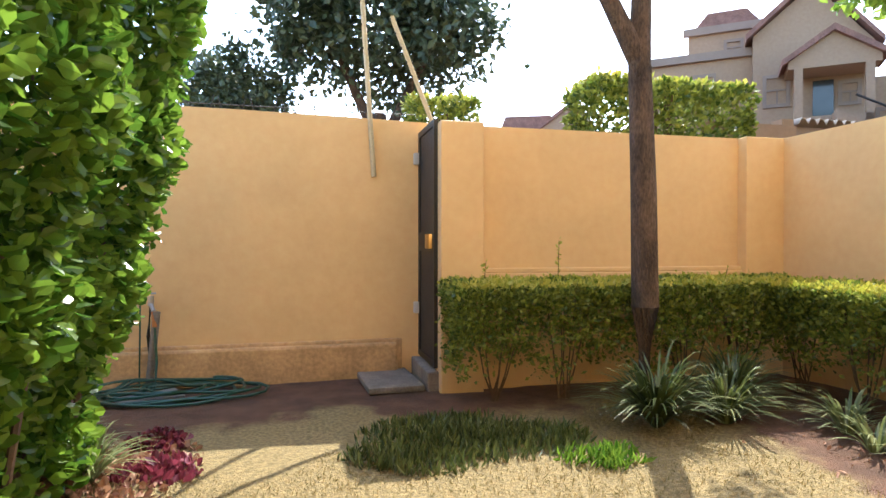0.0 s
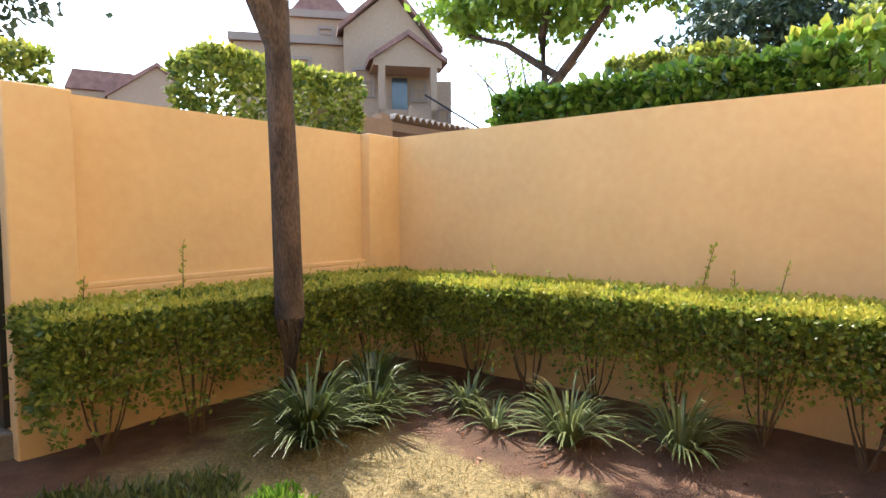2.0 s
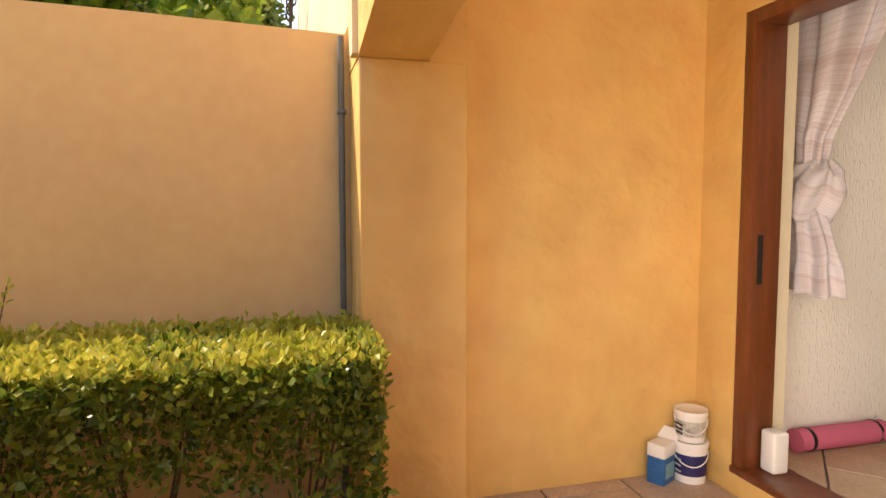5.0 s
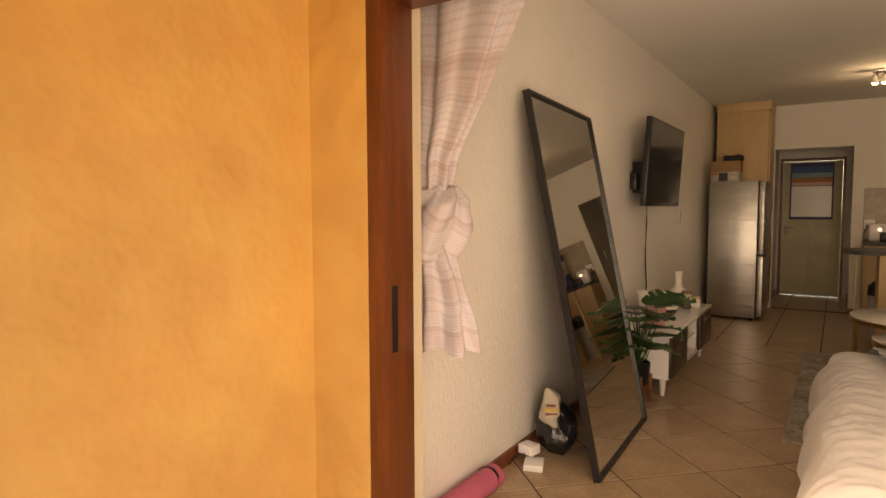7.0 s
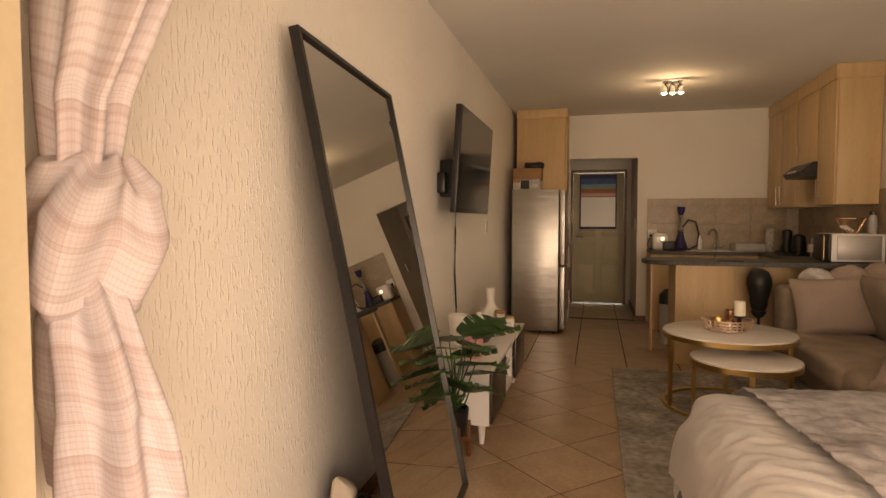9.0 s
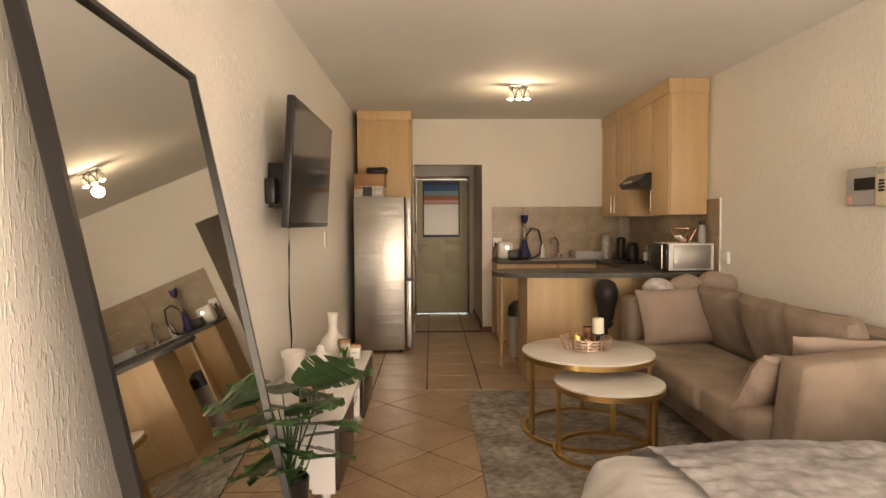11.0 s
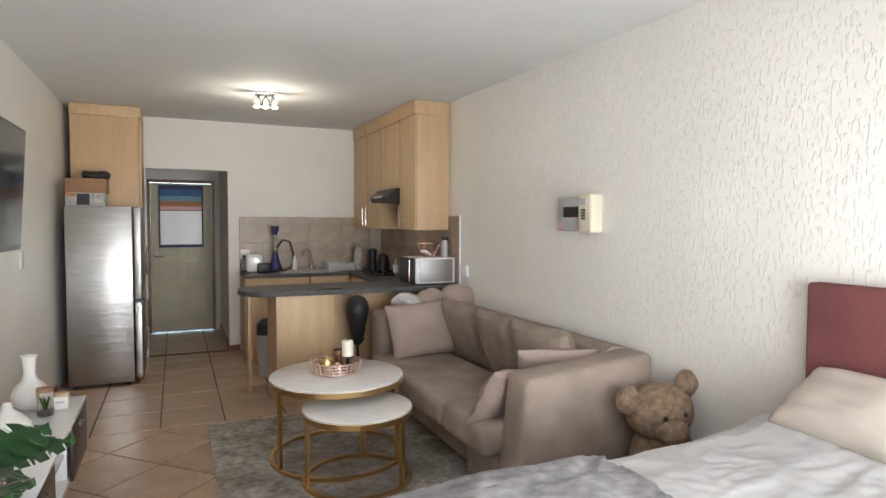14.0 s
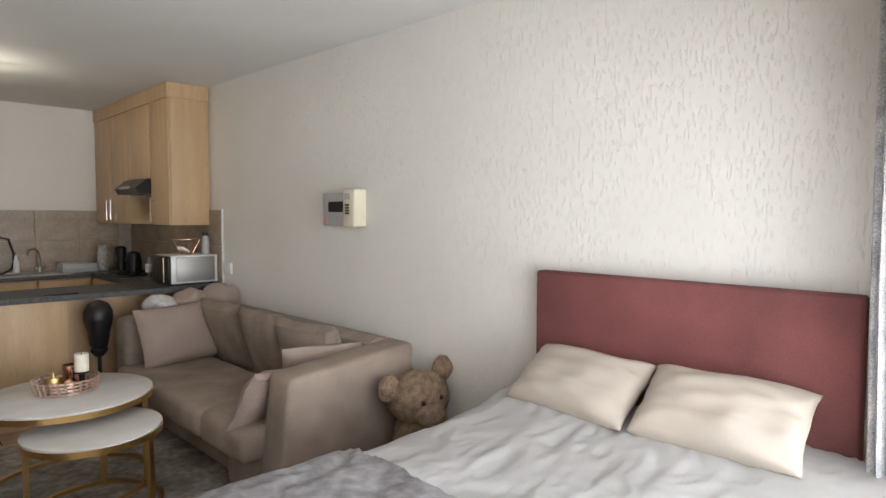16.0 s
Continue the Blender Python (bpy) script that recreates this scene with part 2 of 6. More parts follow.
L_DRY = leaf_mat("dry_leaf", (0.25, 0.12, 0.08), (0.5, 0.3, 0.2), 0.8, 0.2)
L_LAWN = leaf_mat("dry_grass_blade", (0.2, 0.17, 0.06), (0.4, 0.3, 0.14), 0.7, 0.25)
PINK = mat("pink_foam", (0.55, 0.12, 0.2), 0.7, var=0.06, scale=10, fine=200, bump=0.15)
BLUSH = mat("pink_ceramic", (0.7, 0.36, 0.34), 0.4, var=0.03, bump=0)
CARD = mat("cardboard", (0.34, 0.19, 0.1), 0.85, var=0.1, scale=4, fine=60, bump=0.1)
BLUE = mat("blue_print", (0.02, 0.13, 0.36), 0.5, var=0.15, scale=9, bump=0.02)
NAVY = mat("navy_print", (0.02, 0.02, 0.12), 0.5, var=0.1, bump=0.02)
GREYL = mat("pale_grey_print", (0.55, 0.53, 0.5), 0.6, var=0.25, scale=25, bump=0.02)
PEARL = mat("pale_rose_gold", (0.78, 0.6, 0.5), 0.4, 1.0, var=0.08, scale=30, bump=0.05)
COPPER = mat("rose_gold", (0.7, 0.42, 0.3), 0.25, 1.0, var=0.05, bump=0)
WAX = mat("white_wax", (0.82, 0.77, 0.64), 0.5, var=0.02, bump=0)
DRAPE = mat("grey_floral_drape", (0.34, 0.34, 0.36), 0.85, var=0.4, scale=14, fine=200, bump=0.2, depth=0.001, col2=(0.62, 0.61, 0.6))
DOWNP = mat("grey_pipe_paint", (0.14, 0.14, 0.135), 0.5, var=0.12, scale=8, bump=0.05)
PLAID = plaid_mat("plaid_curtain_cloth")
YELLOW = mat("yellow_print", (0.65, 0.45, 0.05), 0.5, var=0.1, bump=0.02)
ORANGE = mat("orange_band", (0.5, 0.18, 0.05), 0.5, var=0.1, bump=0.02)
TEAL = mat("pale_blue_print", (0.2, 0.4, 0.5), 0.5, var=0.1, bump=0.02)
PLASTICB = mat("black_bin_bag", (0.012, 0.012, 0.013), 0.2, var=0.1, scale=20, fine=40, bump=0.6, depth=0.01)
LAMP = emit_mat("lit_bulb", (1.0, 0.86, 0.62), 6)
DIAL = emit_mat("lit_dial", (1.0, 0.8, 0.55), 1.2)

# ---- mesh helpers ----
def bx(x0, y0, z0, x1, y1, z1, bev=0.0, seg=2):
    bm = bmesh.new()
    bmesh.ops.create_cube(bm, size=1)
    for v in bm.verts:
        v.co = Vector((x0 + (v.co.x + 0.5) * (x1 - x0), y0 + (v.co.y + 0.5) * (y1 - y0), z0 + (v.co.z + 0.5) * (z1 - z0)))
    if bev:
        bmesh.ops.bevel(bm, geom=bm.edges[:], offset=bev, segments=seg, affect="EDGES", profile=0.5)
    return bm


def tube(points, r, n=8, r1=None):
    """A round bar along points, tapering from r to r1."""
    bm, rings = bmesh.new(), []
    pts = [Vector(p) for p in points]
    r1 = r if r1 is None else r1
    for i, p in enumerate(pts):
        d = (pts[min(i + 1, len(pts) - 1)] - pts[max(i - 1, 0)]).normalized()
        q = d.to_track_quat("Z", "Y")
        rr = r + (r1 - r) * i / max(1, len(pts) - 1)
        rings.append([bm.verts.new(p + q @ Vector((rr * math.cos(a * 2 * math.pi / n), rr * math.sin(a * 2 * math.pi / n), 0))) for a in range(n)])
    for a, b in zip(rings, rings[1:]):
        for k in range(n):
            bm.faces.new((a[k], a[(k + 1) % n], b[(k + 1) % n], b[k]))
    bm.faces.new(rings[0][::-1]), bm.faces.new(rings[-1])
    return bm


def lathe(profile, x, y, n=24):
    """A turned body from (radius, z) pairs."""
    bm, rings = bmesh.new(), []
    for r, z in profile:
        rings.append([bm.verts.new((x + max(r, 1e-4) * math.cos(a * 2 * math.pi / n), y + max(r, 1e-4) * math.sin(a * 2 * math.pi / n), z)) for a in range(n)])
    for a, b in zip(rings, rings[1:]):
        for k in range(n):
            bm.faces.new((a[k], a[(k + 1) % n], b[(k + 1) % n], b[k]))
    bm.faces.new(rings[0][::-1]), bm.faces.new(rings[-1])
    return bm


def torus(x, y, z, R, w, h, n=40):
    """A flat hoop of rectangular section."""
    bm, rings = bmesh.new(), []
    for a in range(n):
        c, s = math.cos(a * 2 * math.pi / n), math.sin(a * 2 * math.pi / n)
        rings.append([bm.verts.new((x + rr * c, y + rr * s, zz)) for rr, zz in ((R - w, z), (R, z), (R, z + h), (R - w, z + h))])
    for k in range(n):
        a, b = rings[k], rings[(k + 1) % n]
        for j in range(4):
            bm.faces.new((a[j], b[j], b[(j + 1) % 4], a[(j + 1) % 4]))
    return bm


def prism(poly, axis, lo, hi):
    """A polygon of (a, b) pairs pushed along an axis from lo to hi."""
    bm = bmesh.new()
    put = {"x": lambda a, b, c: (c, a, b), "y": lambda a, b, c: (a, c, b), "z": lambda a, b, c: (a, b, c)}[axis]
    A = [bm.verts.new(put(a, b, lo)) for a, b in poly]
    B = [bm.verts.new(put(a, b, hi)) for a, b in poly]
    bm.faces.new(A), bm.faces.new(B[::-1])
    for k in range(len(poly)):
        j = (k + 1) % len(poly)
        bm.faces.new((A[k], B[k], B[j], A[j]))
    bmesh.ops.recalc_face_normals(bm, faces=bm.faces)
    return bm


def soft(w, d, h, at=(0, 0, 0), rot=(0, 0, 0), n=18, power=0.45, wrinkle=0.012, seed=0, freq=5.0):
    """A stuffed cushion shape, w by d by h, with creases."""
    bm = bmesh.new()
    bmesh.ops.create_grid(bm, x_segments=n, y_segments=n, size=0.5)
    top = bm.verts[:]
    low = {}
    for v in top:
        low[v] = bm.verts.new(v.co)
    for f in bm.faces[:]:
        bm.faces.new([low[v] for v in f.verts][::-1])
    bmesh.ops.remove_doubles(bm, verts=[v for v in bm.verts if max(abs(v.co.x), abs(v.co.y)) > 0.499], dist=1e-5)
    lows = set(low.values())
    m = Matrix.LocRotScale(at, Euler([radians(a) for a in rot]), None)
    for v in bm.verts:
        ex, ey = 1 - (2 * abs(v.co.x)) ** 2.6, 1 - (2 * abs(v.co.y)) ** 2.6
        t = max(0.0, ex * ey) ** power
        pull = 1 - 0.05 * (1 - ex) * ey - 0.05 * (1 - ey) * ex
        p = Vector((v.co.x * w * pull, v.co.y * d * pull, (0.5 * h * t) * (-1 if v in lows else 1)))
        p += Vector((0, 0, wrinkle * noise.noise(Vector((p.x * freq + seed * 7, p.y * freq * 2.2, p.z * freq + seed)))))
        v.co = m @ p
    bmesh.ops.recalc_face_normals(bm, faces=bm.faces)
    return bm


def join(*bms):
    out = bms[0]
    for b in bms[1:]:
        me = bpy.data.meshes.new("tmp")
        b.to_mesh(me)
        out.from_mesh(me)
        bpy.data.meshes.remove(me)
        b.free()
    return out


def ruffle(bm, amount, freq, cuts=0, seed=0):
    if cuts:
        bmesh.ops.subdivide_edges(bm, edges=bm.edges[:], cuts=cuts, use_grid_fill=True)
    for v in bm.verts:
        v.co += amount * Vector([noise.noise(v.co * freq + Vector((seed + 11 * k, 0, 0))) for k in range(3)])
    return bm


def spun(bm, m):
    bmesh.ops.transform(bm, matrix=m, verts=bm.verts)
    return bm


def mesh_of(name, bm, material, smooth=None):
    me = bpy.data.meshes.new(name)
    bm.to_mesh(me)
    bm.free()
    me.materials.append(material)
    if smooth:
        me.shade_smooth()
        me.set_sharp_from_angle(angle=radians(smooth))
    return me


def part(name, bm, material, parent, label="", smooth=40):
    ob = new(name, mesh_of(name, bm, material, smooth))
    ob.parent = parent
    off = parent.location if parent.parent is None else Vector((0, 0, 0))
    ob.matrix_parent_inverse = Matrix.Translation(-off)
    return tagged(ob, label=label)


def thing(name, at, label, category, group="", kind=""):
    ob = new(name)
    ob.location, ob.empty_display_size = at, 0.1
    return tagged(ob, label, category, group, kind)


def single(name, bm, material, label, category, group="", kind="", smooth=40):
    return tagged(new(name, mesh_of(name, bm, material, smooth)), label, category, group, kind)


def structure(name, bm, material, label="", smooth=None):
    return tagged(new(name, mesh_of(name, bm, material, smooth)), label, "", "", "structure")


LEAF = np.array([(0, 0, 0), (0.3, 0.42, 0.06), (0.26, 0.78, 0.05), (0, 1, -0.05), (-0.26, 0.78, 0.05), (-0.3, 0.42, 0.06), (0, 0.45, -0.03)])
LEAF_F = [(0, 1, 6), (1, 2, 6), (2, 3, 6), (3, 4, 6), (4, 5, 6), (5, 0, 6)]
LEAF_S = np.array([(0, 0, 0), (0.32, 0.5, 0.08), (0, 1, 0), (-0.32, 0.5, 0.08)])
LEAF_SF = [(0, 1, 2), (0, 2, 3)]


def leaves(P, N, size, rng, fine=False, jitter=0.7, wide=1.0):
    """One mesh of leaves at the places P that point along N, each leaf an island."""
    shape, faces = (LEAF, LEAF_F) if fine else (LEAF_S, LEAF_SF)
    n, k = len(P), len(shape)
    N = N + rng.normal(0, jitter, (n, 3))
    Y = N / (np.linalg.norm(N, axis=1)[:, None] + 1e-9)
    R = rng.normal(0, 1, (n, 3))
    X = np.cross(Y, R)
    X /= np.linalg.norm(X, axis=1)[:, None] + 1e-9
    Z = np.cross(X, Y)
    s = size * rng.uniform(0.6, 1.3, (n, 1))
    V = P[:, None] + s[:, None] * (shape[None, :, 0:1] * wide * X[:, None] + shape[None, :, 1:2] * Y[:, None] + shape[None, :, 2:3] * Z[:, None])
    F = (np.array(faces)[None] + (np.arange(n) * k)[:, None, None]).reshape(-1, 3)
    me = bpy.data.meshes.new("leaves")
    me.from_pydata(V.reshape(-1, 3).tolist(), [], F.tolist())
    return me


def leaf_part(name, me, material, parent, label=""):
    me.materials.append(material)
    ob = new(name, me)
    ob.parent = parent
    if parent is not None:
        ob.matrix_parent_inverse = Matrix.Translation(-parent.location)
    return tagged(ob, label=label)


def shell(lo, hi, n, rng, rough=0.05, faces=("x0", "x1", "y0", "y1", "z1"), deep=0.12):
    """Places and outward directions on the clipped faces of a hedge, some way in."""
    lo, hi = np.array(lo), np.array(hi)
    d = hi - lo
    area = {"x0": d[1] * d[2], "x1": d[1] * d[2], "y0": d[0] * d[2], "y1": d[0] * d[2], "z1": d[0] * d[1], "z0": d[0] * d[1]}
    tot = sum(area[f] for f in faces)
    P, N = [], []
    for f in faces:
        m = int(n * area[f] / tot)
        p = lo + rng.uniform(0, 1, (m, 3)) * d
        a, end = "xyz".index(f[0]), f[1] == "1"
        inn = np.abs(rng.normal(0, deep, m))
        wave = rough * (np.sin(p[:, (a + 1) % 3] * 7.0) + np.sin(p[:, (a + 2) % 3] * 9.0 + 1))
        p[:, a] = (hi[a] - inn + wave) if end else (lo[a] + inn - wave)
        nn = np.zeros((m, 3))
        nn[:, a] = 1 if end else -1
        P.append(p), N.append(nn)
    return np.concatenate(P), np.concatenate(N)

# ---- structure: the studio ----
XL, XR, XK, YF, YB, H = -0.06, 3.44, 3.34, -0.16, 7.1, 2.66
structure("wall_west", bx(XL - 0.2, YF, -0.3, XL, YB + 0.12, H), DRIP, "white wall with trowelled drip texture")
structure("wall_east", prism([(3.51, YF), (XK, 4.76), (XK, YB + 0.12), (XR + 0.2, YB + 0.12), (XR + 0.2, YF)], "z", -0.3, H), DRIP, "white wall with trowelled drip texture")
wb = structure("wall_back", join(bx(XL, YB, 0, 0.63, YB + 0.12, H), bx(1.48, YB, 0, XR, YB + 0.12, H), bx(0.63, YB, 2.1, 1.48, YB + 0.12, H)), PLAIN, "smooth white wall with an opening to a passage")
structure("passage_wall_1", bx(0.37, YB + 0.12, 0, 0.55, 8.9, 2.6), PLAIN)
structure("passage_wall_2", bx(1.49, YB + 0.12, 0, 1.7, 8.9, 2.6), PLAIN)
structure("passage_wall_3", join(bx(0.55, 8.7, 0, 0.58, 8.9, 2.6), bx(1.42, 8.7, 0, 1.49, 8.9, 2.6), bx(0.58, 8.7, 2.08, 1.42, 8.9, 2.6)), PLAIN)
structure("ceiling", bx(XL - 0.2, YF, H, XR + 0.2, YB + 0.12, H + 0.15), CEIL, "white stippled ceiling")
structure("passage_ceiling", bx(0.37, YB + 0.12, 2.45, 1.7, 8.9, 2.6), CEIL)
structure("floor", bx(XL, YF, -0.3, XR + 0.1, 8.9, -0.004), GROUT, "grouted base of the tiled floor")
for k, b in enumerate(((XL, 1.9, XL + 0.015, 5.9), (1.47, YB - 0.015, 1.6, YB), (1.475, YB + 0.12, 1.49, 8.7), (0.55, YB + 0.12, 0.565, 8.7), (XL, YF, XL + 0.015, 1.9))):
    structure("baseboard_%d" % (k + 1), bx(b[0], b[1], 0, b[2], b[3], 0.07), MAHOG, "thin dark red wooden skirting")
# front wall with the wide sliding door
DX0, DX1, DZ = 0.08, 3.3, 2.05
structure("wall_front", join(bx(-0.17, -0.42, -0.3, DX0, YF, 2.74), bx(DX1, -0.42, -0.3, 6.0, YF, 2.74), bx(DX0, -0.42, DZ, DX1, YF, 2.74), bx(DX0, -0.42, -0.3, DX1, YF, -0.01)), PATIO, "orange plastered wall round the sliding door")
sd = thing("door_1", (1.7, -0.28, 0), "dark red wooden sliding door, one leaf slid open", "sliding door", kind="structure")
part("door_frame", join(bx(DX0, -0.418, 0, DX0 + 0.06, -0.25, DZ, 0.004), bx(DX1 - 0.04, -0.418, 0, DX1, -0.25, DZ, 0.004), bx(DX0 + 0.06, -0.418, DZ - 0.06, DX1 - 0.04, -0.25, DZ, 0.004)), MAHOG, sd)
part("inner_stop", bx(DX0 + 0.002, -0.25, 0.02, DX0 + 0.03, -0.162, DZ), CREAM, sd, "paint-splashed cream strip")
part("threshold", bx(DX0, -0.43, -0.01, DX1, -0.2, 0.022, 0.006), MAHOG, sd, "dark worn wooden threshold")
part("lock_plate", bx(DX0 + 0.06, -0.37, 0.86, DX0 + 0.064, -0.345, 1.08), IRON, sd, "dark metal lock plate")
for k, (x0, y0) in enumerate(((1.5, -0.412), (1.66, -0.374))):
    leaf = part("sliding_leaf", join(bx(x0, y0, 0.025, x0 + 0.1, y0 + 0.035, DZ - 0.08, 0.004), bx(x0 + 1.5, y0, 0.025, x0 + 1.56, y0 + 0.035, DZ - 0.08, 0.004), bx(x0 + 0.1, y0, 0.025, x0 + 1.5, y0 + 0.035, 0.14, 0.004), bx(x0 + 0.1, y0, DZ - 0.17, x0 + 1.5, y0 + 0.035, DZ - 0.08, 0.004)), MAHOG, sd)
    pane = part("pane", bx(x0 + 0.1, y0 + 0.014, 0.14, x0 + 1.5, y0 + 0.02, DZ - 0.17), GLASS, leaf)
    pane.visible_shadow = False
    if k == 0:
        part("door_handle", bx(x0 + 0.035, y0 - 0.03, 1.0, x0 + 0.06, y0, 1.09, 0.006), BRASS, leaf, "small brass pull")
        part("lock", bx(x0 + 0.035, y0 - 0.02, 0.78, x0 + 0.065, y0, 0.86, 0.006), BRASS, leaf, "small brass lock")

# ---- structure: patio and garden ----
structure("patio_wall", bx(-0.4, -1.7, -0.3, -0.17, -0.42, 3.0), PATIO, "orange hand-plastered patio wall")
structure("patio_pillar", join(bx(-0.35, -2.1, -0.3, -0.02, -1.66, 1.78, 0.008), bx(-0.36, -1.82, 1.7, -0.022, -1.662, 2.9)), PATIO, "orange plastered pillar under the arch")
arch = [(-0.02, 1.78), (0.6, 1.88), (1.3, 2.0), (1.9, 2.07), (2.6, 2.1), (3.3, 2.07), (3.9, 2.0), (4.6, 1.88), (5.26, 1.78), (6.0, 1.78), (6.0, 3.2), (-0.36, 3.2), (-0.36, 1.78)]
structure("patio_arch", prism(arch, "y", -2.102, -1.82), PATIO, "orange plastered arched beam over the patio")
structure("patio_arch_pillar", bx(5.26, -2.1, -0.3, 6.0, -1.6, 1.78), PATIO)
structure("patio_ceiling", bx(-0.4, -1.82, 2.74, 6.0, YF, 3.2), CEIL)
structure("patio_side_wall", bx(5.8, -1.6, -0.3, 6.0, -0.42, 2.74), PATIO)
structure("patio_floor", bx(-0.17, -2.12, -0.3, 5.8, -0.42, -0.114), GROUT)
structure("upper_facade", join(bx(-8.0, -2.1, -0.3, -0.57, -1.8, 6.0), bx(-0.57, -2.1, 2.0, -0.36, -1.8, 6.0), bx(-0.36, -2.106, 3.2, 6.0, -1.8, 6.0)), FACADE, "sunlit cream upper facade of the house")
structure("facade_trim", bx(-0.1, -2.125, 1.79, -0.02, -2.1, 6.0), FACADE)
rail = thing("balcony_railing", (-5.0, -2.3, 3.4), "black wrought-iron scroll balcony railing on the facade", "railing")
for k in range(5):
    x = -5.4 + 0.25 * k
    part("scroll", tube([(x + 0.11 * math.sin(a), -2.25 - 0.06 * math.sin(a * 2), 3.45 + 0.13 * a / 1.2) for a in [0.3 * j for j in range(16)]], 0.012, 6), IRON, rail)
part("rail_bar", bx(-5.6, -2.28, 3.4, -4.2, -2.24, 3.43), IRON, rail)
part("rail_top", bx(-5.6, -2.28, 4.1, -4.2, -2.24, 4.13), IRON, rail)
pipe = thing("downpipe", (-0.31, -2.14, -0.13), "grey painted downpipe in the corner of the garden wall", "downpipe")
part("pipe", tube([(-0.31, -2.14, -0.14), (-0.31, -2.14, 1.93)], 0.014, 10), DOWNP, pipe)
for z in (0.5, 1.6):
    part("clip", bx(-0.335, -2.157, z, -0.285, -2.12, z + 0.02, 0.004), DOWNP, pipe)
GW = -0.35


def worn_wall(poly_top, axis, lo, hi, z0):
    return prism([(poly_top[0][0], z0), *poly_top, (poly_top[-1][0], z0)], axis, lo, hi)


structure("garden_wall_side", worn_wall([(-7.0, 2.0), (-6.2, 2.0), (-5.0, 2.0), (-4.0, 2.0), (-3.0, 1.98), (-2.1, 1.95)], "x", GW - 0.22, GW, -0.3), PAINT, "tall beige-orange plastered garden wall")
structure("garden_wall_end", join(bx(GW, -7.0, -0.3, 2.55, -6.78, 2.0), bx(GW, -6.79, -0.3, 0.05, -6.67, 2.0, 0.006), bx(0.0, -6.785, -0.3, 2.53, -6.72, 0.8, 0.01), bx(0.0, -6.79, 0.8, 2.53, -6.735, 0.84, 0.01)), PAINT, "orange plastered end wall with a stained sill band")
structure("gate_pillar", bx(2.52, -7.0, -0.3, 2.87, -6.62, 2.0, 0.012), PAINT, "orange plastered gate pillar")
structure("garden_wall_gate_side", worn_wall([(2.7, 2.13), (3.5, 2.15), (4.5, 2.17), (6.0, 2.18), (9.0, 2.15)], "y", -7.62, -7.4, -0.3), PAINT, "tall orange plastered garden wall")
structure("wall_plinth", join(bx(3.05, -7.4, -0.3, 9.0, -7.36, 0.2, 0.012), bx(3.1, -7.38, -0.3, 9.0, -7.3, 0.17, 0.02)), PLINTH, "weathered plinth with flaking paint")
structure("gate_step", bx(2.6, -7.4, -0.3, 2.96, -6.7, 0.03, 0.015), CONC, "concrete step under the garden gate")
structure("garden_wall_far", bx(9.0, -8.02, -0.3, 9.2, -2.1, 2.15), PAINT)
structure("neighbour_wall", bx(6.0, -2.12, -0.3, 9.2, -1.8, 6.0), FACADE)


def ground_sheet():
    bm = bmesh.new()
    xs = [-400, -60, -12, -4] + [-0.4 + 0.12 * k for k in range(80)] + [12, 60, 400]
    ys = [-400, -60, -14] + [-8.1 + 0.12 * k for k in range(52)] + [-1.9, 10, 60, 400]
    rows = [[bm.verts.new((x, y, -0.13 + (0.022 * noise.noise(Vector((x * 1.3, y * 1.3, 0))) + 0.008 * noise.noise(Vector((x * 6, y * 6, 3))) if -0.4 < x < 9 and -8.1 < y < -2.2 else (-0.05 if abs(x) < 13 else 0)))) for x in xs] for y in ys]
    for a, b in zip(rows, rows[1:]):
        for k in range(len(xs) - 1):
            bm.faces.new((a[k], a[k + 1], b[k + 1], b[k]))
    return bm


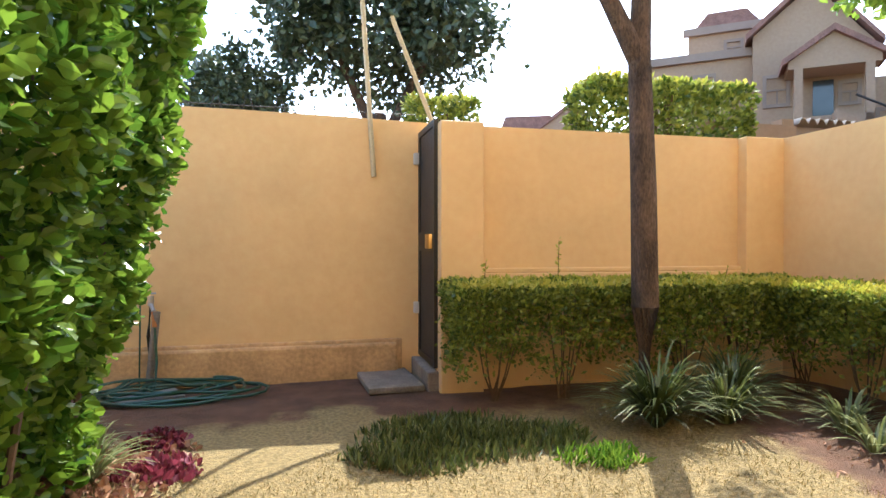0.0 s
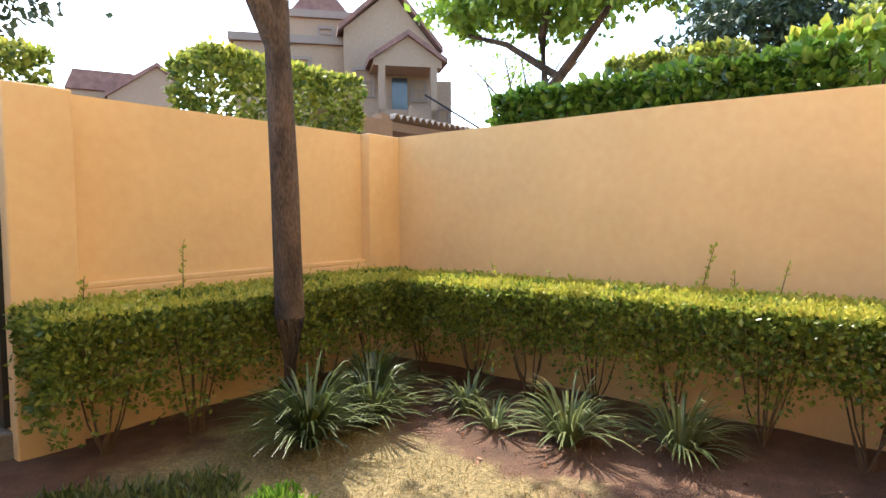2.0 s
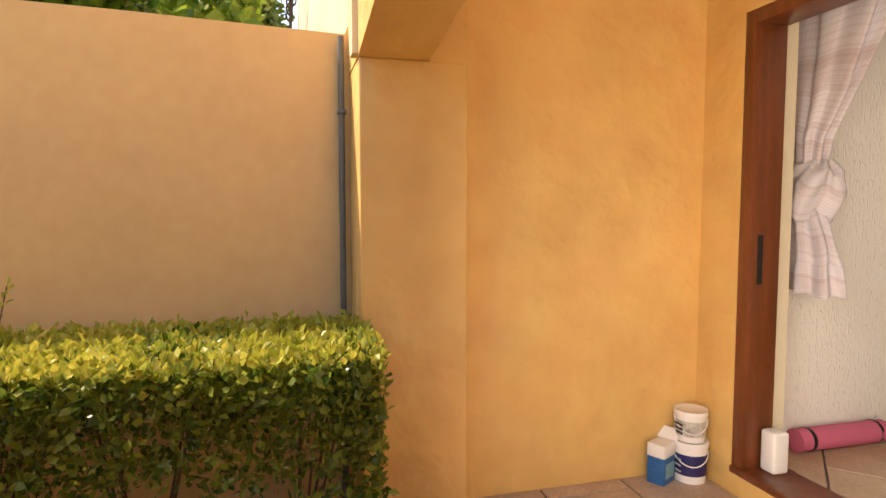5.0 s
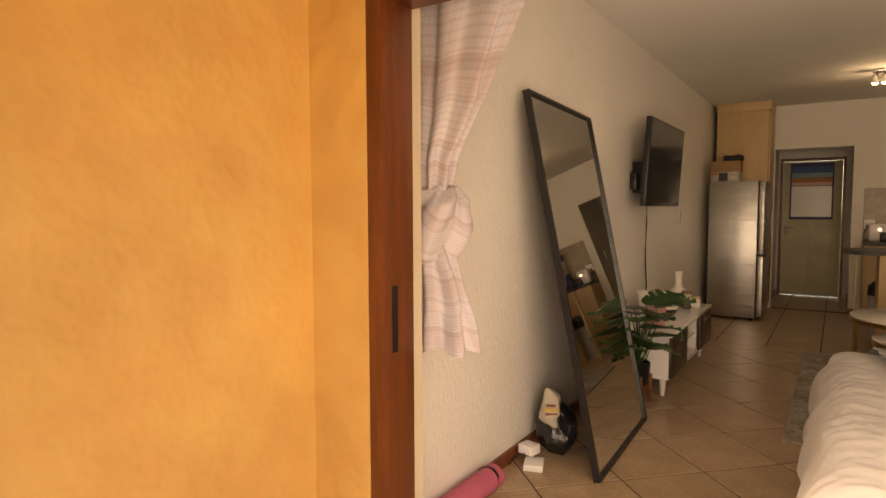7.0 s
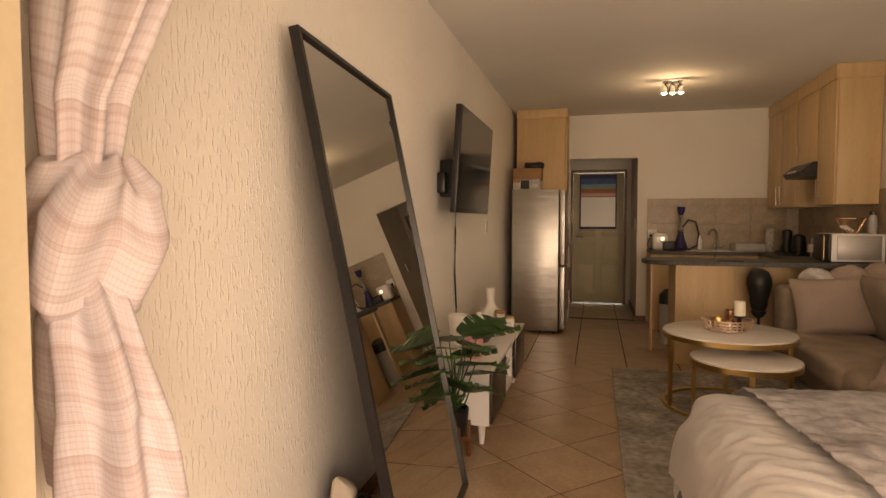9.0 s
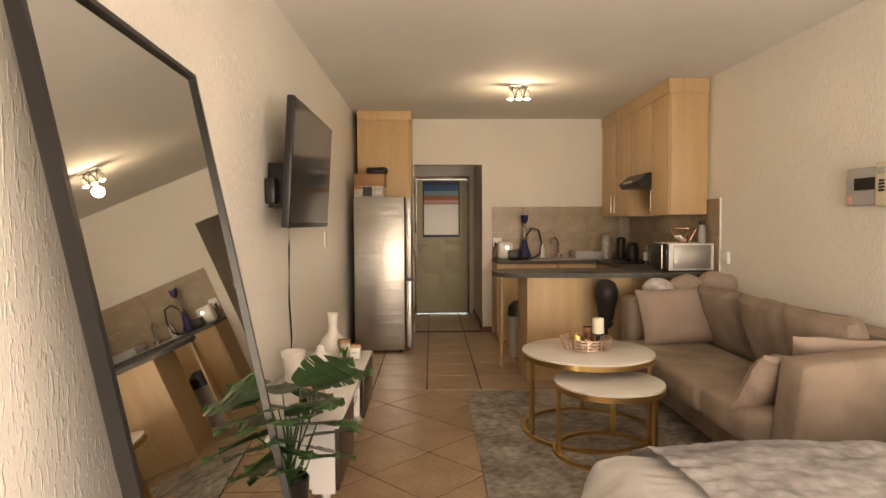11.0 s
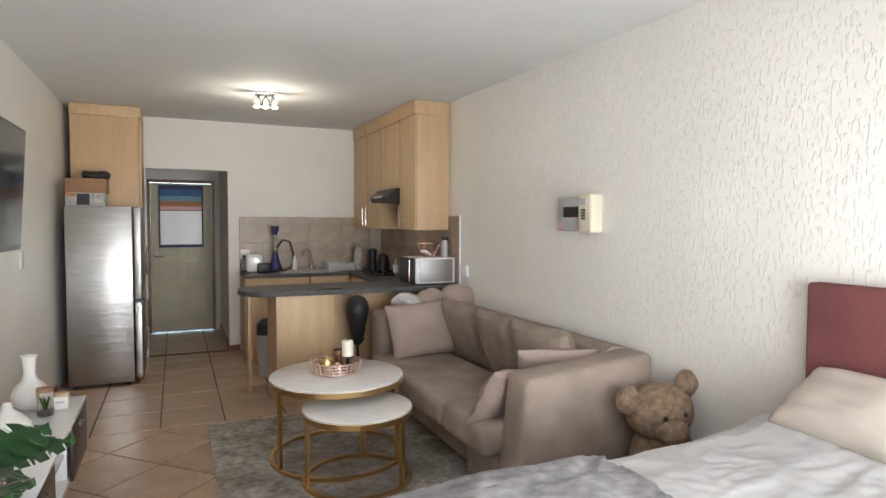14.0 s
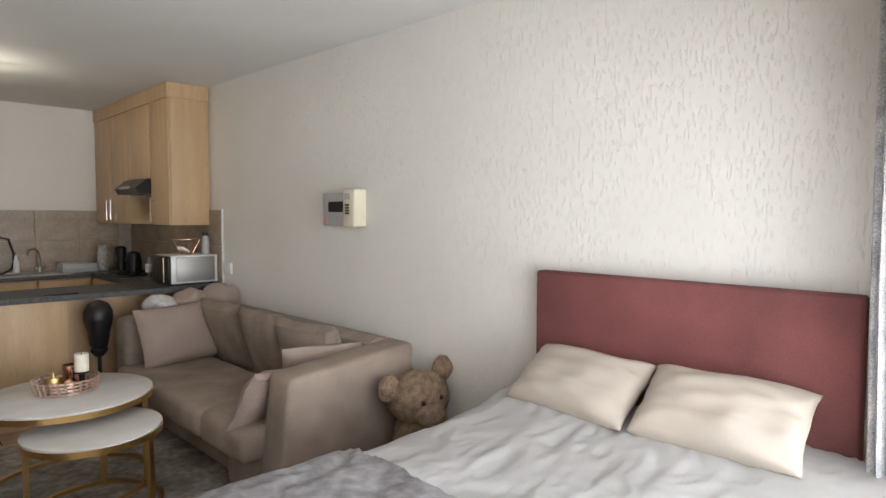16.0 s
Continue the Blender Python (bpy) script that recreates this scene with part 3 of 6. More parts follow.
def ground_mat():
    """Lawn that gives way to bare red soil near the walls and the hedges."""
    m = mat("garden_ground", (0.155, 0.078, 0.046), 0.95, var=0.25, scale=6, fine=90, bump=1.0, depth=0.02)
    n, l = m.node_tree.nodes, m.node_tree.links
    b = n["Principled BSDF"]
    tc, sep, nz = n.new("ShaderNodeTexCoord"), n.new("ShaderNodeSeparateXYZ"), n.new("ShaderNodeTexNoise")
    nz.inputs["Scale"].default_value, nz.inputs["Detail"].default_value = 3.5, 6
    l.new(tc.outputs["Object"], sep.inputs[0]), l.new(tc.outputs["Object"], nz.inputs[0])

    def math_node(op, a, c):
        k = n.new("ShaderNodeMath")
        k.operation = op
        for i, v in enumerate((a, c)):
            if isinstance(v, (int, float)):
                k.inputs[i].default_value = v
            else:
                l.new(v, k.inputs[i])
        return k.outputs[0]

    near_x = math_node("SUBTRACT", sep.outputs[0], 1.25)
    near_y = math_node("ADD", math_node("MULTIPLY", sep.outputs[0], -0.32), math_node("ADD", sep.outputs[1], 6.75))
    near_hose = math_node("MULTIPLY", math_node("SUBTRACT", sep.outputs[0], 2.9), 1.2)
    near_y = math_node("ADD", near_y, math_node("MINIMUM", math_node("MAXIMUM", near_hose, 0), 0.8))
    field = math_node("MINIMUM", near_x, near_y)
    field = math_node("ADD", field, math_node("MULTIPLY", math_node("SUBTRACT", nz.outputs[0], 0.5), 0.9))
    mr = n.new("ShaderNodeMapRange")
    mr.inputs[1].default_value, mr.inputs[2].default_value = -0.08, 0.12
    l.new(field, mr.inputs[0])
    g1, rp, mx = n.new("ShaderNodeTexNoise"), n.new("ShaderNodeValToRGB"), n.new("ShaderNodeMixRGB")
    g1.inputs["Scale"].default_value, g1.inputs["Detail"].default_value = 45, 6
    rp.color_ramp.elements[0].position, rp.color_ramp.elements[1].position = 0.35, 0.65
    rp.color_ramp.elements[0].color, rp.color_ramp.elements[1].color = (0.16, 0.12, 0.05, 1), (0.31, 0.23, 0.1, 1)
    l.new(tc.outputs["Object"], g1.inputs[0]), l.new(g1.outputs[0], rp.inputs[0])
    l.new(mr.outputs[0], mx.inputs[0]), l.new(b.inputs["Base Color"].links[0].from_socket, mx.inputs[1]), l.new(rp.outputs[0], mx.inputs[2])
    l.new(mx.outputs[0], b.inputs["Base Color"])
    return m


structure("ground", ground_sheet(), ground_mat(), "dry lawn and bare red soil", smooth=60)

# ---- garden things ----
gate = thing("garden_gate", (2.88, -7.2, 0.03), "dark metal security gate with mesh panels between pillar and wall", "gate")
part("gate_frame", join(bx(2.865, -6.78, 0.05, 2.9, -6.73, 2.03), bx(2.865, -7.38, 0.05, 2.9, -7.33, 2.03), bx(2.865, -7.33, 0.05, 2.9, -6.78, 0.1), bx(2.865, -7.33, 1.98, 2.9, -6.78, 2.03), bx(2.865, -7.33, 0.98, 2.9, -6.78, 1.14)), IRON, gate)
for z0, z1 in ((0.1, 0.98), (1.14, 1.98)):
    part("mesh_panel", bx(2.878, -7.33, z0, 2.886, -6.78, z1), MESH, gate)
part("lock_box", bx(2.85, -6.95, 1.0, 2.93, -6.8, 1.12, 0.005), BRASS, gate, "brass lock box")
for z in (0.42, 1.75):
    part("hinge", bx(2.88, -7.42, z, 2.94, -7.34, z + 0.1, 0.006), GREYP, gate)
slab = single("paving_slab", spun(bx(-0.22, -0.36, 0, 0.22, 0.36, 0.05, 0.008), pose(3.22, -7.05, -0.12, 0, 0, 3)), CONC, "grey concrete paving slab lying on soil", "paving slab")
slab2 = single("paving_slab", spun(bx(-0.22, -0.2, 0, 0.22, 0.2, 0.05, 0.008), pose(5.05, -7.0, -0.15, 0, 2, 25)), CONC, "grey concrete slab under the garden hose", "paving slab")

tap = thing("garden_tap", (5.1, -7.35, -0.13), "garden standpipe tap with a hose fitting on a post", "tap")
part("post", tube([(5.1, -7.25, -0.13), (5.04, -7.25, 0.5)], 0.03, 8), CONC, tap)
part("pipe", tube([(5.08, -7.33, -0.13), (5.12, -7.33, 0.3), (5.1, -7.33, 0.56)], 0.014, 8), IRON, tap)
part("valve", join(tube([(5.1, -7.33, 0.54), (5.1, -7.33, 0.62)], 0.024, 8), tube([(5.1, -7.33, 0.56), (5.06, -7.25, 0.5)], 0.018, 8), tube([(5.06, -7.33, 0.64), (5.14, -7.33, 0.64)], 0.008, 6)), STEEL, tap)
part("hose_connector", tube([(5.06, -7.25, 0.5), (5.05, -7.23, 0.38)], 0.02, 8), ORANGE, tap, "orange and grey hose connector")
part("riser", tube([(5.18, -7.3, -0.13), (5.17, -7.3, 0.6)], 0.007, 6), HOSE, tap)
rng = np.random.default_rng(3)
pts = [(5.05, -7.23, 0.38), (5.03, -7.2, 0.1), (5.02, -7.1, -0.08)]
for k in range(150):
    a = k * 0.31
    r = 0.34 + 0.13 * math.sin(k * 0.17) + 0.06 * math.sin(k * 0.71)
    pts.append((4.85 + 1.3 * r * math.cos(a) + 0.12 * math.sin(k * 0.05), -7.0 + 0.72 * r * math.sin(a), -0.1 + 0.012 * (k % 40) / 8 + 0.012 * math.sin(k * 0.9)))
pts += [(5.5, -6.8, -0.1), (5.9, -6.9, -0.1), (6.4, -7.1, -0.1)]
single("garden_hose", tube(pts, 0.011, 7), HOSE, "coiled dark green garden hose lying on soil", "garden hose")
for x0, z0, x1, z1, lab in ((3.3, 1.63, 3.4, 3.2, "pale wooden fence pole fixed to the wall"), (2.76, 2.1, 3.14, 3.05, "leaning pale wooden pole behind the wall")):
    pole = thing("fence_pole", (x0, -7.36, z0), lab, "pole")
    part("pole", tube([(x0, -7.37, z0), (x1, -7.37, z1)], 0.022, 8), RAILM, pole)
    for j in range(5):
        t = 0.45 + 0.13 * j
        part("insulator", tube([(x0 + (x1 - x0) * t - 0.03, -7.37, z0 + (z1 - z0) * t), (x0 + (x1 - x0) * t + 0.03, -7.37, z0 + (z1 - z0) * t + 0.01)], 0.012, 6), BLACK, pole)
spikes = thing("wall_spikes", (6.0, -7.5, 2.15), "thin wire security spikes along the wall top", "wall spikes")
for k in range(46):
    part("spike", tube([(3.0 + 0.13 * k, -7.5, 2.12), (3.0 + 0.13 * k + 0.05 * (-1) ** k, -7.5, 2.3)], 0.004, 4), IRON, spikes)
part("wire", tube([(2.9, -7.5, 2.22), (9.0, -7.5, 2.24)], 0.004, 4), IRON, spikes)


def hedge(name, lo, hi, n, size, material, tip, label, stems, seed, fine=False, tips=0.15, base=-0.13, faces=("x0", "x1", "y0", "y1", "z1"), deep=0.07, thick=0.008, bottom=True):
    rng = np.random.default_rng(seed)
    h = thing(name, ((lo[0] + hi[0]) / 2, (lo[1] + hi[1]) / 2, base), label, "hedge")
    P, N = shell(lo, hi, n, rng, 0.022, faces + (), deep)
    d = np.array(hi) - np.array(lo)
    if bottom:
        up = (P[:, 2] - lo[2]) / d[2]
        keep = rng.uniform(0, 1, len(P)) < np.clip(0.12 + 1.9 * up + 0.35 * np.sin(P[:, 1] * 8 + 1) * np.sin(P[:, 0] * 7), 0, 1)
        P, N = P[keep], N[keep]
        P[:, 2] += np.where(P[:, 2] < lo[2] + 0.3 * d[2], 0.09 * np.sin(P[:, 1] * 11 + P[:, 0] * 9), 0)
    leaf_part("foliage", leaves(P, N * 0.6 + (0, 0, 0.35), size, rng, fine), material, h)
    if tips:
        m = int(n * tips)
        p = np.array(lo) + rng.uniform(0, 1, (m, 3)) * d
        p[:, 2] = hi[2] - 0.01 + np.abs(rng.normal(0, 0.018, m))
        leaf_part("new_growth", leaves(p, np.tile((0, 0, 1.0), (m, 1)), size * 0.95, rng, fine), tip, h, "yellow-green young leaves, also standing for sun on the top")
    rnd = random.Random(seed)
    for x, y in stems:
        for k in range(7):
            a, r = rnd.uniform(0, 6.28), rnd.uniform(0.08, 0.26)
            part("stem", tube([(x + rnd.uniform(-0.04, 0.04), y + rnd.uniform(-0.04, 0.04), base - 0.02), (x + r * 0.4 * math.cos(a), y + r * 0.4 * math.sin(a), base + 0.2), (x + r * math.cos(a), y + r * math.sin(a), hi[2] - 0.12)], thick, 5, thick * 0.5), TWIG, h)
    return h


side_stems = [(0.08, -6.0 + 0.52 * k) for k in range(8)]
# Besides young growth, extra pale tips brighten this hedge top like sunlight
h1 = hedge("box_hedge", (-0.2, -6.05, 0.2), (0.48, -2.08, 0.72), 44000, 0.038, L_BOX, L_TIP, "clipped box hedge with sunlit yellow-green top on bare stems", side_stems, 5, tips=0.34)
h2 = hedge("box_hedge", (0.1, -6.6, 0.14), (2.9, -5.9, 0.74), 30000, 0.038, L_BOX, L_TIP, "clipped box hedge along the end wall, mostly in shade", [(0.4, -6.3), (0.95, -6.3), (2.0, -6.3), (2.55, -6.3)], 6, tips=0.2)
shoots = thing("hedge_shoots", (0.0, -3.6, 0.6), "tall young shoots above the hedge top", "plant")
rnd = random.Random(8)
for x, y, hgt in ((-0.2, -3.85, 0.32), (0.05, -3.35, 0.22), (-0.15, -3.6, 0.15), (0.1, -5.2, 0.16), (0.15, -4.75, 0.13), (0.2, -4.3, 0.12), (0.5, -6.45, 0.12), (1.95, -6.5, 0.35), (2.6, -6.4, 0.2)):
    top = (x + rnd.uniform(-0.03, 0.1), y + rnd.uniform(-0.05, 0.12), 0.72 + hgt)
    part("shoot", tube([(x, y, 0.6), top], 0.004, 5, 0.002), TWIG, shoots)
    m = int(hgt * 90)
    t = np.linspace(0.2, 1, m)[:, None]
    leaf_part("shoot_leaves", leaves(np.array([(x, y, 0.6)]) * (1 - t) + np.array([top]) * t, np.tile((0, 0, 0.5), (m, 1)), 0.035, np.random.default_rng(m), True), L_TIP, shoots)
# tall broad-leaved hedge beside the lawn
rng = np.random.default_rng(12)
tall = thing("tall_hedge", (5.3, -4.9, -0.13), "tall glossy broad-leaved hedge beside the lawn", "hedge")
P, N = shell((4.5, -5.6, -0.05), (6.2, -3.2, 2.6), 34000, rng, 0.05, ("x0", "y0", "y1", "z1"), 0.1)
lean = np.clip((P[:, 2] - 0.2) / 2.4, 0, 1)
P[:, 0] += 0.5 * (1 - lean) ** 2 - 0.02
leaf_part("foliage", leaves(P, N * 0.7 + (0, 0, 0.25), 0.072, rng, True, 0.8, 1.0), L_BIG, tall)
# Dark block added inside the hedge, its colour standing for shade between leaves
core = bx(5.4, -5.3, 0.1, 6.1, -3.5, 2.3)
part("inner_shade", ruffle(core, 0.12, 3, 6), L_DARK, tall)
for k in range(9):
    x, y = 4.85 + 0.12 * (k % 3), -5.35 + 0.22 * k
    part("branch", tube([(x + 0.2, y, -0.13), (x, y + 0.05, 1.0), (x + 0.1, y, 2.2)], 0.018, 6, 0.006), TWIG, tall)


def strap_plant(x, y, n, length, material, label, seed, z=-0.13):
    rng = random.Random(seed)
    bm = bmesh.new()
    for k in range(n):
        a, ln, lift = rng.uniform(0, 6.283), length * rng.uniform(0.6, 1.15), rng.uniform(0.35, 1.0)
        d, w = Vector((math.cos(a), math.sin(a), 0)), 0.006 + 0.004 * rng.random()
        s = Vector((-d.y, d.x, 0))
        prev = None
        for j in range(6):
            t = j / 5
            p = Vector((x, y, z)) + d * (0.03 + ln * (0.25 + 0.6 * (1 - lift)) * t * (1 + 0.5 * t)) + Vector((0, 0, ln * (1.25 * lift + 0.35) * t * (1 - 0.62 * t * (1.25 - 0.4 * lift))))
            ww = w * (1 - t ** 2.5) + 0.0006
            cur = (bm.verts.new(p - s * ww), bm.verts.new(p + s * ww))
            if prev:
                bm.faces.new((prev[0], prev[1], cur[1], cur[0]))
            prev = cur
    t = thing("strap_leaf_plant", (x, y, z), label, "plant", "strap plants in the soil bed")
    part("leaves", bm, material, t)
    return t


for k, (x, y, n, ln) in enumerate(((0.52, -3.72, 150, 0.5), (0.75, -4.3, 150, 0.5), (0.66, -5.1, 80, 0.38), (0.8, -4.8, 50, 0.32), (0.42, -2.36, 130, 0.46))):
    strap_plant(x, y, n, ln, GRASSV if k < 4 else GRASSB, "arching variegated strap-leaf plant in red soil", 20 + k)
for k, (x, y, n, ln) in enumerate(((1.72, -5.5, 300, 0.62), (0.95, -5.75, 240, 0.6), (1.25, -5.45, 150, 0.5))):
    strap_plant(x, y, n, ln, GRASSB, "dark green arching strap-leaf plant under the tree", 40 + k)
strap_plant(4.95, -5.35, 90, 0.4, GRASSV, "pale striped strap-leaf plant below the tall hedge", 60)
strap_plant(5.15, -5.7, 70, 0.35, GRASSV, "pale striped strap-leaf plant below the tall hedge", 61)
rng = np.random.default_rng(17)


def patch(name, x, y, rx, ry, n, size, material, label, hgt, up=1.0, fine=False, wide=1.0):
    a, r = rng.uniform(0, 6.283, n), np.sqrt(rng.uniform(0, 1, n))
    P = np.stack([x + rx * r * np.cos(a), y + ry * r * np.sin(a), -0.14 + hgt * rng.uniform(0, 1, n) * (1.1 - r)], 1)
    P = P[rng.uniform(0, 1, n) < 1.3 - r - 0.5 * np.sin(a * 3 + x * 5) * r]
    n = len(P)
    me = leaves(P, np.tile((0, 0, up), (n, 1)), size, rng, fine, 0.6, wide)
    me.materials.append(material)
    return tagged(new(name, me), label, "ground cover", "", "stuff")


patch("ground_cover", 3.0, -5.5, 0.75, 0.5, 5200, 0.075, GRASSB, "low dark green grassy ground cover", 0.05, 1.2, wide=0.35)
patch("ground_cover", 2.35, -5.05, 0.25, 0.16, 500, 0.08, L_BIG, "fresh green grass tuft", 0.04, 1.2, wide=0.35)
patch("burgundy_plant", 4.72, -5.85, 0.18, 0.16, 500, 0.05, L_RED, "burgundy-leaved low plant", 0.1, 0.8, True)
patch("burgundy_plant", 4.62, -5.4, 0.22, 0.2, 500, 0.05, L_RED, "burgundy-leaved low plant among dry leaves", 0.08, 0.8, True)
patch("dry_leaves", 4.85, -5.4, 0.45, 0.6, 1500, 0.045, L_DRY, "fallen dry brown leaves on the soil", 0.05, 0.2, True)
patch("dry_leaves", 0.9, -4.6, 0.6, 1.6, 220, 0.035, L_DRY, "scattered dry leaves on red soil", 0.015, 0.1, True)
n = 26000
P = np.stack([rng.uniform(1.2, 4.6, n), rng.uniform(-6.3, -2.2, n), np.full(n, -0.135)], 1)
keep = np.minimum(P[:, 0] - 1.3, P[:, 1] + 6.7 - 0.32 * P[:, 0]) + 0.25 * np.sin(P[:, 0] * 5) * np.sin(P[:, 1] * 4) > 0
me = leaves(P[keep], np.tile((0, 0, 0.9), (keep.sum(), 1)), 0.03, rng, False, 0.7, 0.25)
me.materials.append(L_LAWN)
tagged(new("lawn_grass", me), "short dry straw-coloured lawn grass", "grass", "", "stuff")


def tree(name, x, y, z0, trunk, limbs, crowns, n, size, material, label, seed, bark=BARK):
    """trunk: radius and points; limbs: points each; crowns: centre and radii of leaf clumps."""
    rng = np.random.default_rng(seed)
    t = thing(name, (x, y, z0), label, "tree")
    part("trunk", tube(trunk[1], trunk[0], 12, trunk[0] * 0.75), bark, t, smooth=60)
    for r, pts in limbs:
        part("limb", tube(pts, r, 8, r * 0.45), bark, t, smooth=60)
    tot = sum(c[3] * c[4] * c[5] for c in crowns)
    P, N = [], []
    for cx, cy, cz, rx, ry, rz in crowns:
        m = int(n * rx * ry * rz / tot)
        q = max(6, m // 55)
        d = rng.normal(0, 1, (q, 3))
        d /= np.linalg.norm(d, axis=1)[:, None]
        cl = d * rng.uniform(0.45, 1.0, (q, 1)) * (rx, ry, rz) + (cx, cy, cz)
        which = rng.integers(0, q, m)
        off = rng.normal(0, 0.14, (m, 3)) * (rx, ry, rz)
        P.append(cl[which] + off), N.append(d[which] * 0.5 + (0, 0, -0.15))
    leaf_part("crown", leaves(np.concatenate(P), np.concatenate(N), size, rng, False, 0.8), material, t)
    return t


# The third crown clump is out of view, added to shade the lawn
tree("garden_tree", 1.6, -5.84, -0.13, (0.105, [(1.6, -5.84, -0.15), (1.59, -5.84, 0.6), (1.61, -5.83, 1.4), (1.64, -5.84, 2.36)]),
     [(0.075, [(1.64, -5.84, 2.3), (1.88, -5.84, 2.72), (2.1, -5.9, 3.1), (2.35, -5.95, 3.8)]), (0.08, [(1.64, -5.84, 2.3), (1.62, -5.84, 2.9), (1.52, -5.9, 3.6), (1.55, -5.95, 4.4)])],
     [(2.1, -6.2, 5.0, 1.6, 1.5, 0.8), (1.1, -6.0, 4.9, 1.3, 1.4, 0.8), (0.1, -7.1, 4.5, 1.3, 1.0, 0.6)], 6500, 0.12, L_LIME, "slim forked garden tree with rough brown bark", 31)
tree("dark_tree", 2.5, -13.0, -0.18, (0.22, [(2.5, -13, -0.18), (2.5, -13, 2.0), (2.55, -13, 3.4)]), [(0.12, [(2.5, -13, 2.8), (2.1, -13, 3.6), (1.6, -13, 4.6)]), (0.12, [(2.5, -13, 2.9), (2.9, -13, 3.7), (3.4, -13, 4.8)])],
     [(2.5, -13, 5.3, 2.1, 1.8, 1.7), (3.2, -13, 6.6, 1.6, 1.5, 1.2), (1.5, -12.8, 5.0, 1.2, 1.2, 1.0), (3.8, -13, 5.4, 0.9, 1.2, 1.2)], 17000, 0.16, L_DARK, "dense dark evergreen tree behind the wall", 32)
tree("small_tree", 5.0, -13.0, -0.18, (0.1, [(5, -13, -0.18), (5, -13, 3.0)]), [], [(5.0, -13, 3.5, 1.0, 0.9, 0.9)], 5000, 0.13, L_DARK, "small rounded dark green tree behind the wall", 33)
tree("lime_tree", -5.0, -7.6, -0.18, (0.17, [(-5, -7.6, -0.18), (-5, -7.6, 2.6), (-4.95, -7.6, 3.4)]), [(0.1, [(-4.95, -7.6, 3.2), (-5, -7.0, 3.9), (-5, -6.3, 4.7)]), (0.1, [(-4.95, -7.6, 3.2), (-5, -7.7, 4.2), (-5, -7.5, 5.2)]), (0.07, [(-5, -7.4, 3.5), (-5, -8.4, 4.2), (-5, -9.2, 4.5)])],
     [(-5, -7.4, 5.4, 1.6, 2.3, 1.0), (-4.8, -5.9, 5.0, 1.0, 1.0, 0.8), (-5, -8.9, 5.0, 1.0, 0.9, 0.7)], 9000, 0.17, L_LIME, "light green broad-leaved tree behind the wall", 34)
tree("dark_tree", -12.0, -6.0, -0.18, (0.25, [(-12, -6, -0.18), (-12, -6, 3.5)]), [], [(-12, -6.2, 5.0, 2.0, 2.0, 2.0), (-11.5, -4.2, 4.8, 1.6, 1.5, 1.9)], 11000, 0.2, L_DARK, "tall dark green tree behind the hedge", 35)
tree("pale_tree", -9.0, -2.9, -0.18, (0.2, [(-9, -2.9, -0.18), (-9, -2.9, 3.0)]), [], [(-9, -2.95, 4.3, 1.2, 0.75, 1.9)], 7000, 0.13, L_BOX, "olive-green slender tree beside the facade", 36)
tree("bare_tree", -13.0, -13.0, -0.18, (0.12, [(-13, -13, -0.18), (-13, -13, 4)]), [(0.05, [(-13, -13, 3.5), (-13 + 0.4 * math.cos(k), -13 + 1.0 * math.sin(k), 5.0), (-13 + 0.9 * math.cos(k * 1.7), -13 + 1.9 * math.sin(k), 6.2)]) for k in range(7)], [(-13, -13, 5.6, 1.6, 1.9, 1.2)], 900, 0.12, L_LIME, "sparse pale tree with thin bare branches", 37)
hedge("clipped_shrub", (-1.75, -9.5, 1.6), (0.5, -8.6, 3.05), 9000, 0.09, L_BOX, L_TIP, "large clipped shrub behind the end wall", [(-0.6, -9.0)], 14, tips=0.12, base=-0.18, thick=0.03)
hedge("clipped_shrub", (1.9, -9.4, 1.7), (2.7, -8.8, 2.72), 2500, 0.08, L_BOX, L_TIP, "small rounded shrub behind the gate", [(2.3, -9.1)], 15, tips=0.12, base=-0.18, thick=0.03)
hedge("broad_leaf_hedge", (-1.6, -5.9, 1.5), (-0.85, -3.1, 2.36), 12000, 0.09, L_MID, L_MID, "clipped broad-leaved hedge behind the garden wall", [(-1.2, -5.5), (-1.2, -4.2)], 16, fine=True, tips=0, base=-0.18, thick=0.02)
hedge("leafy_shrub", (-3.2, -3.6, 1.4), (-2.0, -2.6, 2.75), 2500, 0.13, L_LIME, L_TIP, "bright yellow-green shrub beside the facade", [(-2.6, -3.1)], 18, tips=0.1, base=-0.18, thick=0.02)
hedge("leafy_shrub", (-8.5, -7.6, 1.0), (-7.4, -5.2, 4.2), 4500, 0.16, L_BOX, L_TIP, "yellow-green shrub between the trees", [(-8, -6.4)], 19, tips=0.15, base=-0.18, thick=0.03)

# ---- houses and carport beyond the walls ----
def house_part(name, bm, material, parent, m, label=""):
    ob = new(name, mesh_of(name, spun(bm, m), material))
    ob.parent = parent
    ob.matrix_parent_inverse = Matrix.Translation(-(parent.location if parent.parent is None else parent.parent.location))
    return tagged(ob, label=label)


b0 = radians(230.8)
HM = Matrix(((math.sin(b0), math.cos(b0), 0, -9.2), (-math.cos(b0), math.sin(b0), 0, -16.9), (0, 0, 1, -0.55), (0, 0, 0, 1)))
hs = thing("house", (-9.2, -16.9, -0.18), "three-storey beige plastered house with clay tiled gables", "house")
house_part("wall", bx(-3.6, 0.6, 0, -0.2, 7, 7.5), HOUSE, hs, HM)
house_part("wall", prism([(-0.2, 0), (2.75, 0), (2.75, 7.2), (1.3, 8.95), (-0.2, 7.7)], "y", 0, 7), HOUSE, hs, HM)
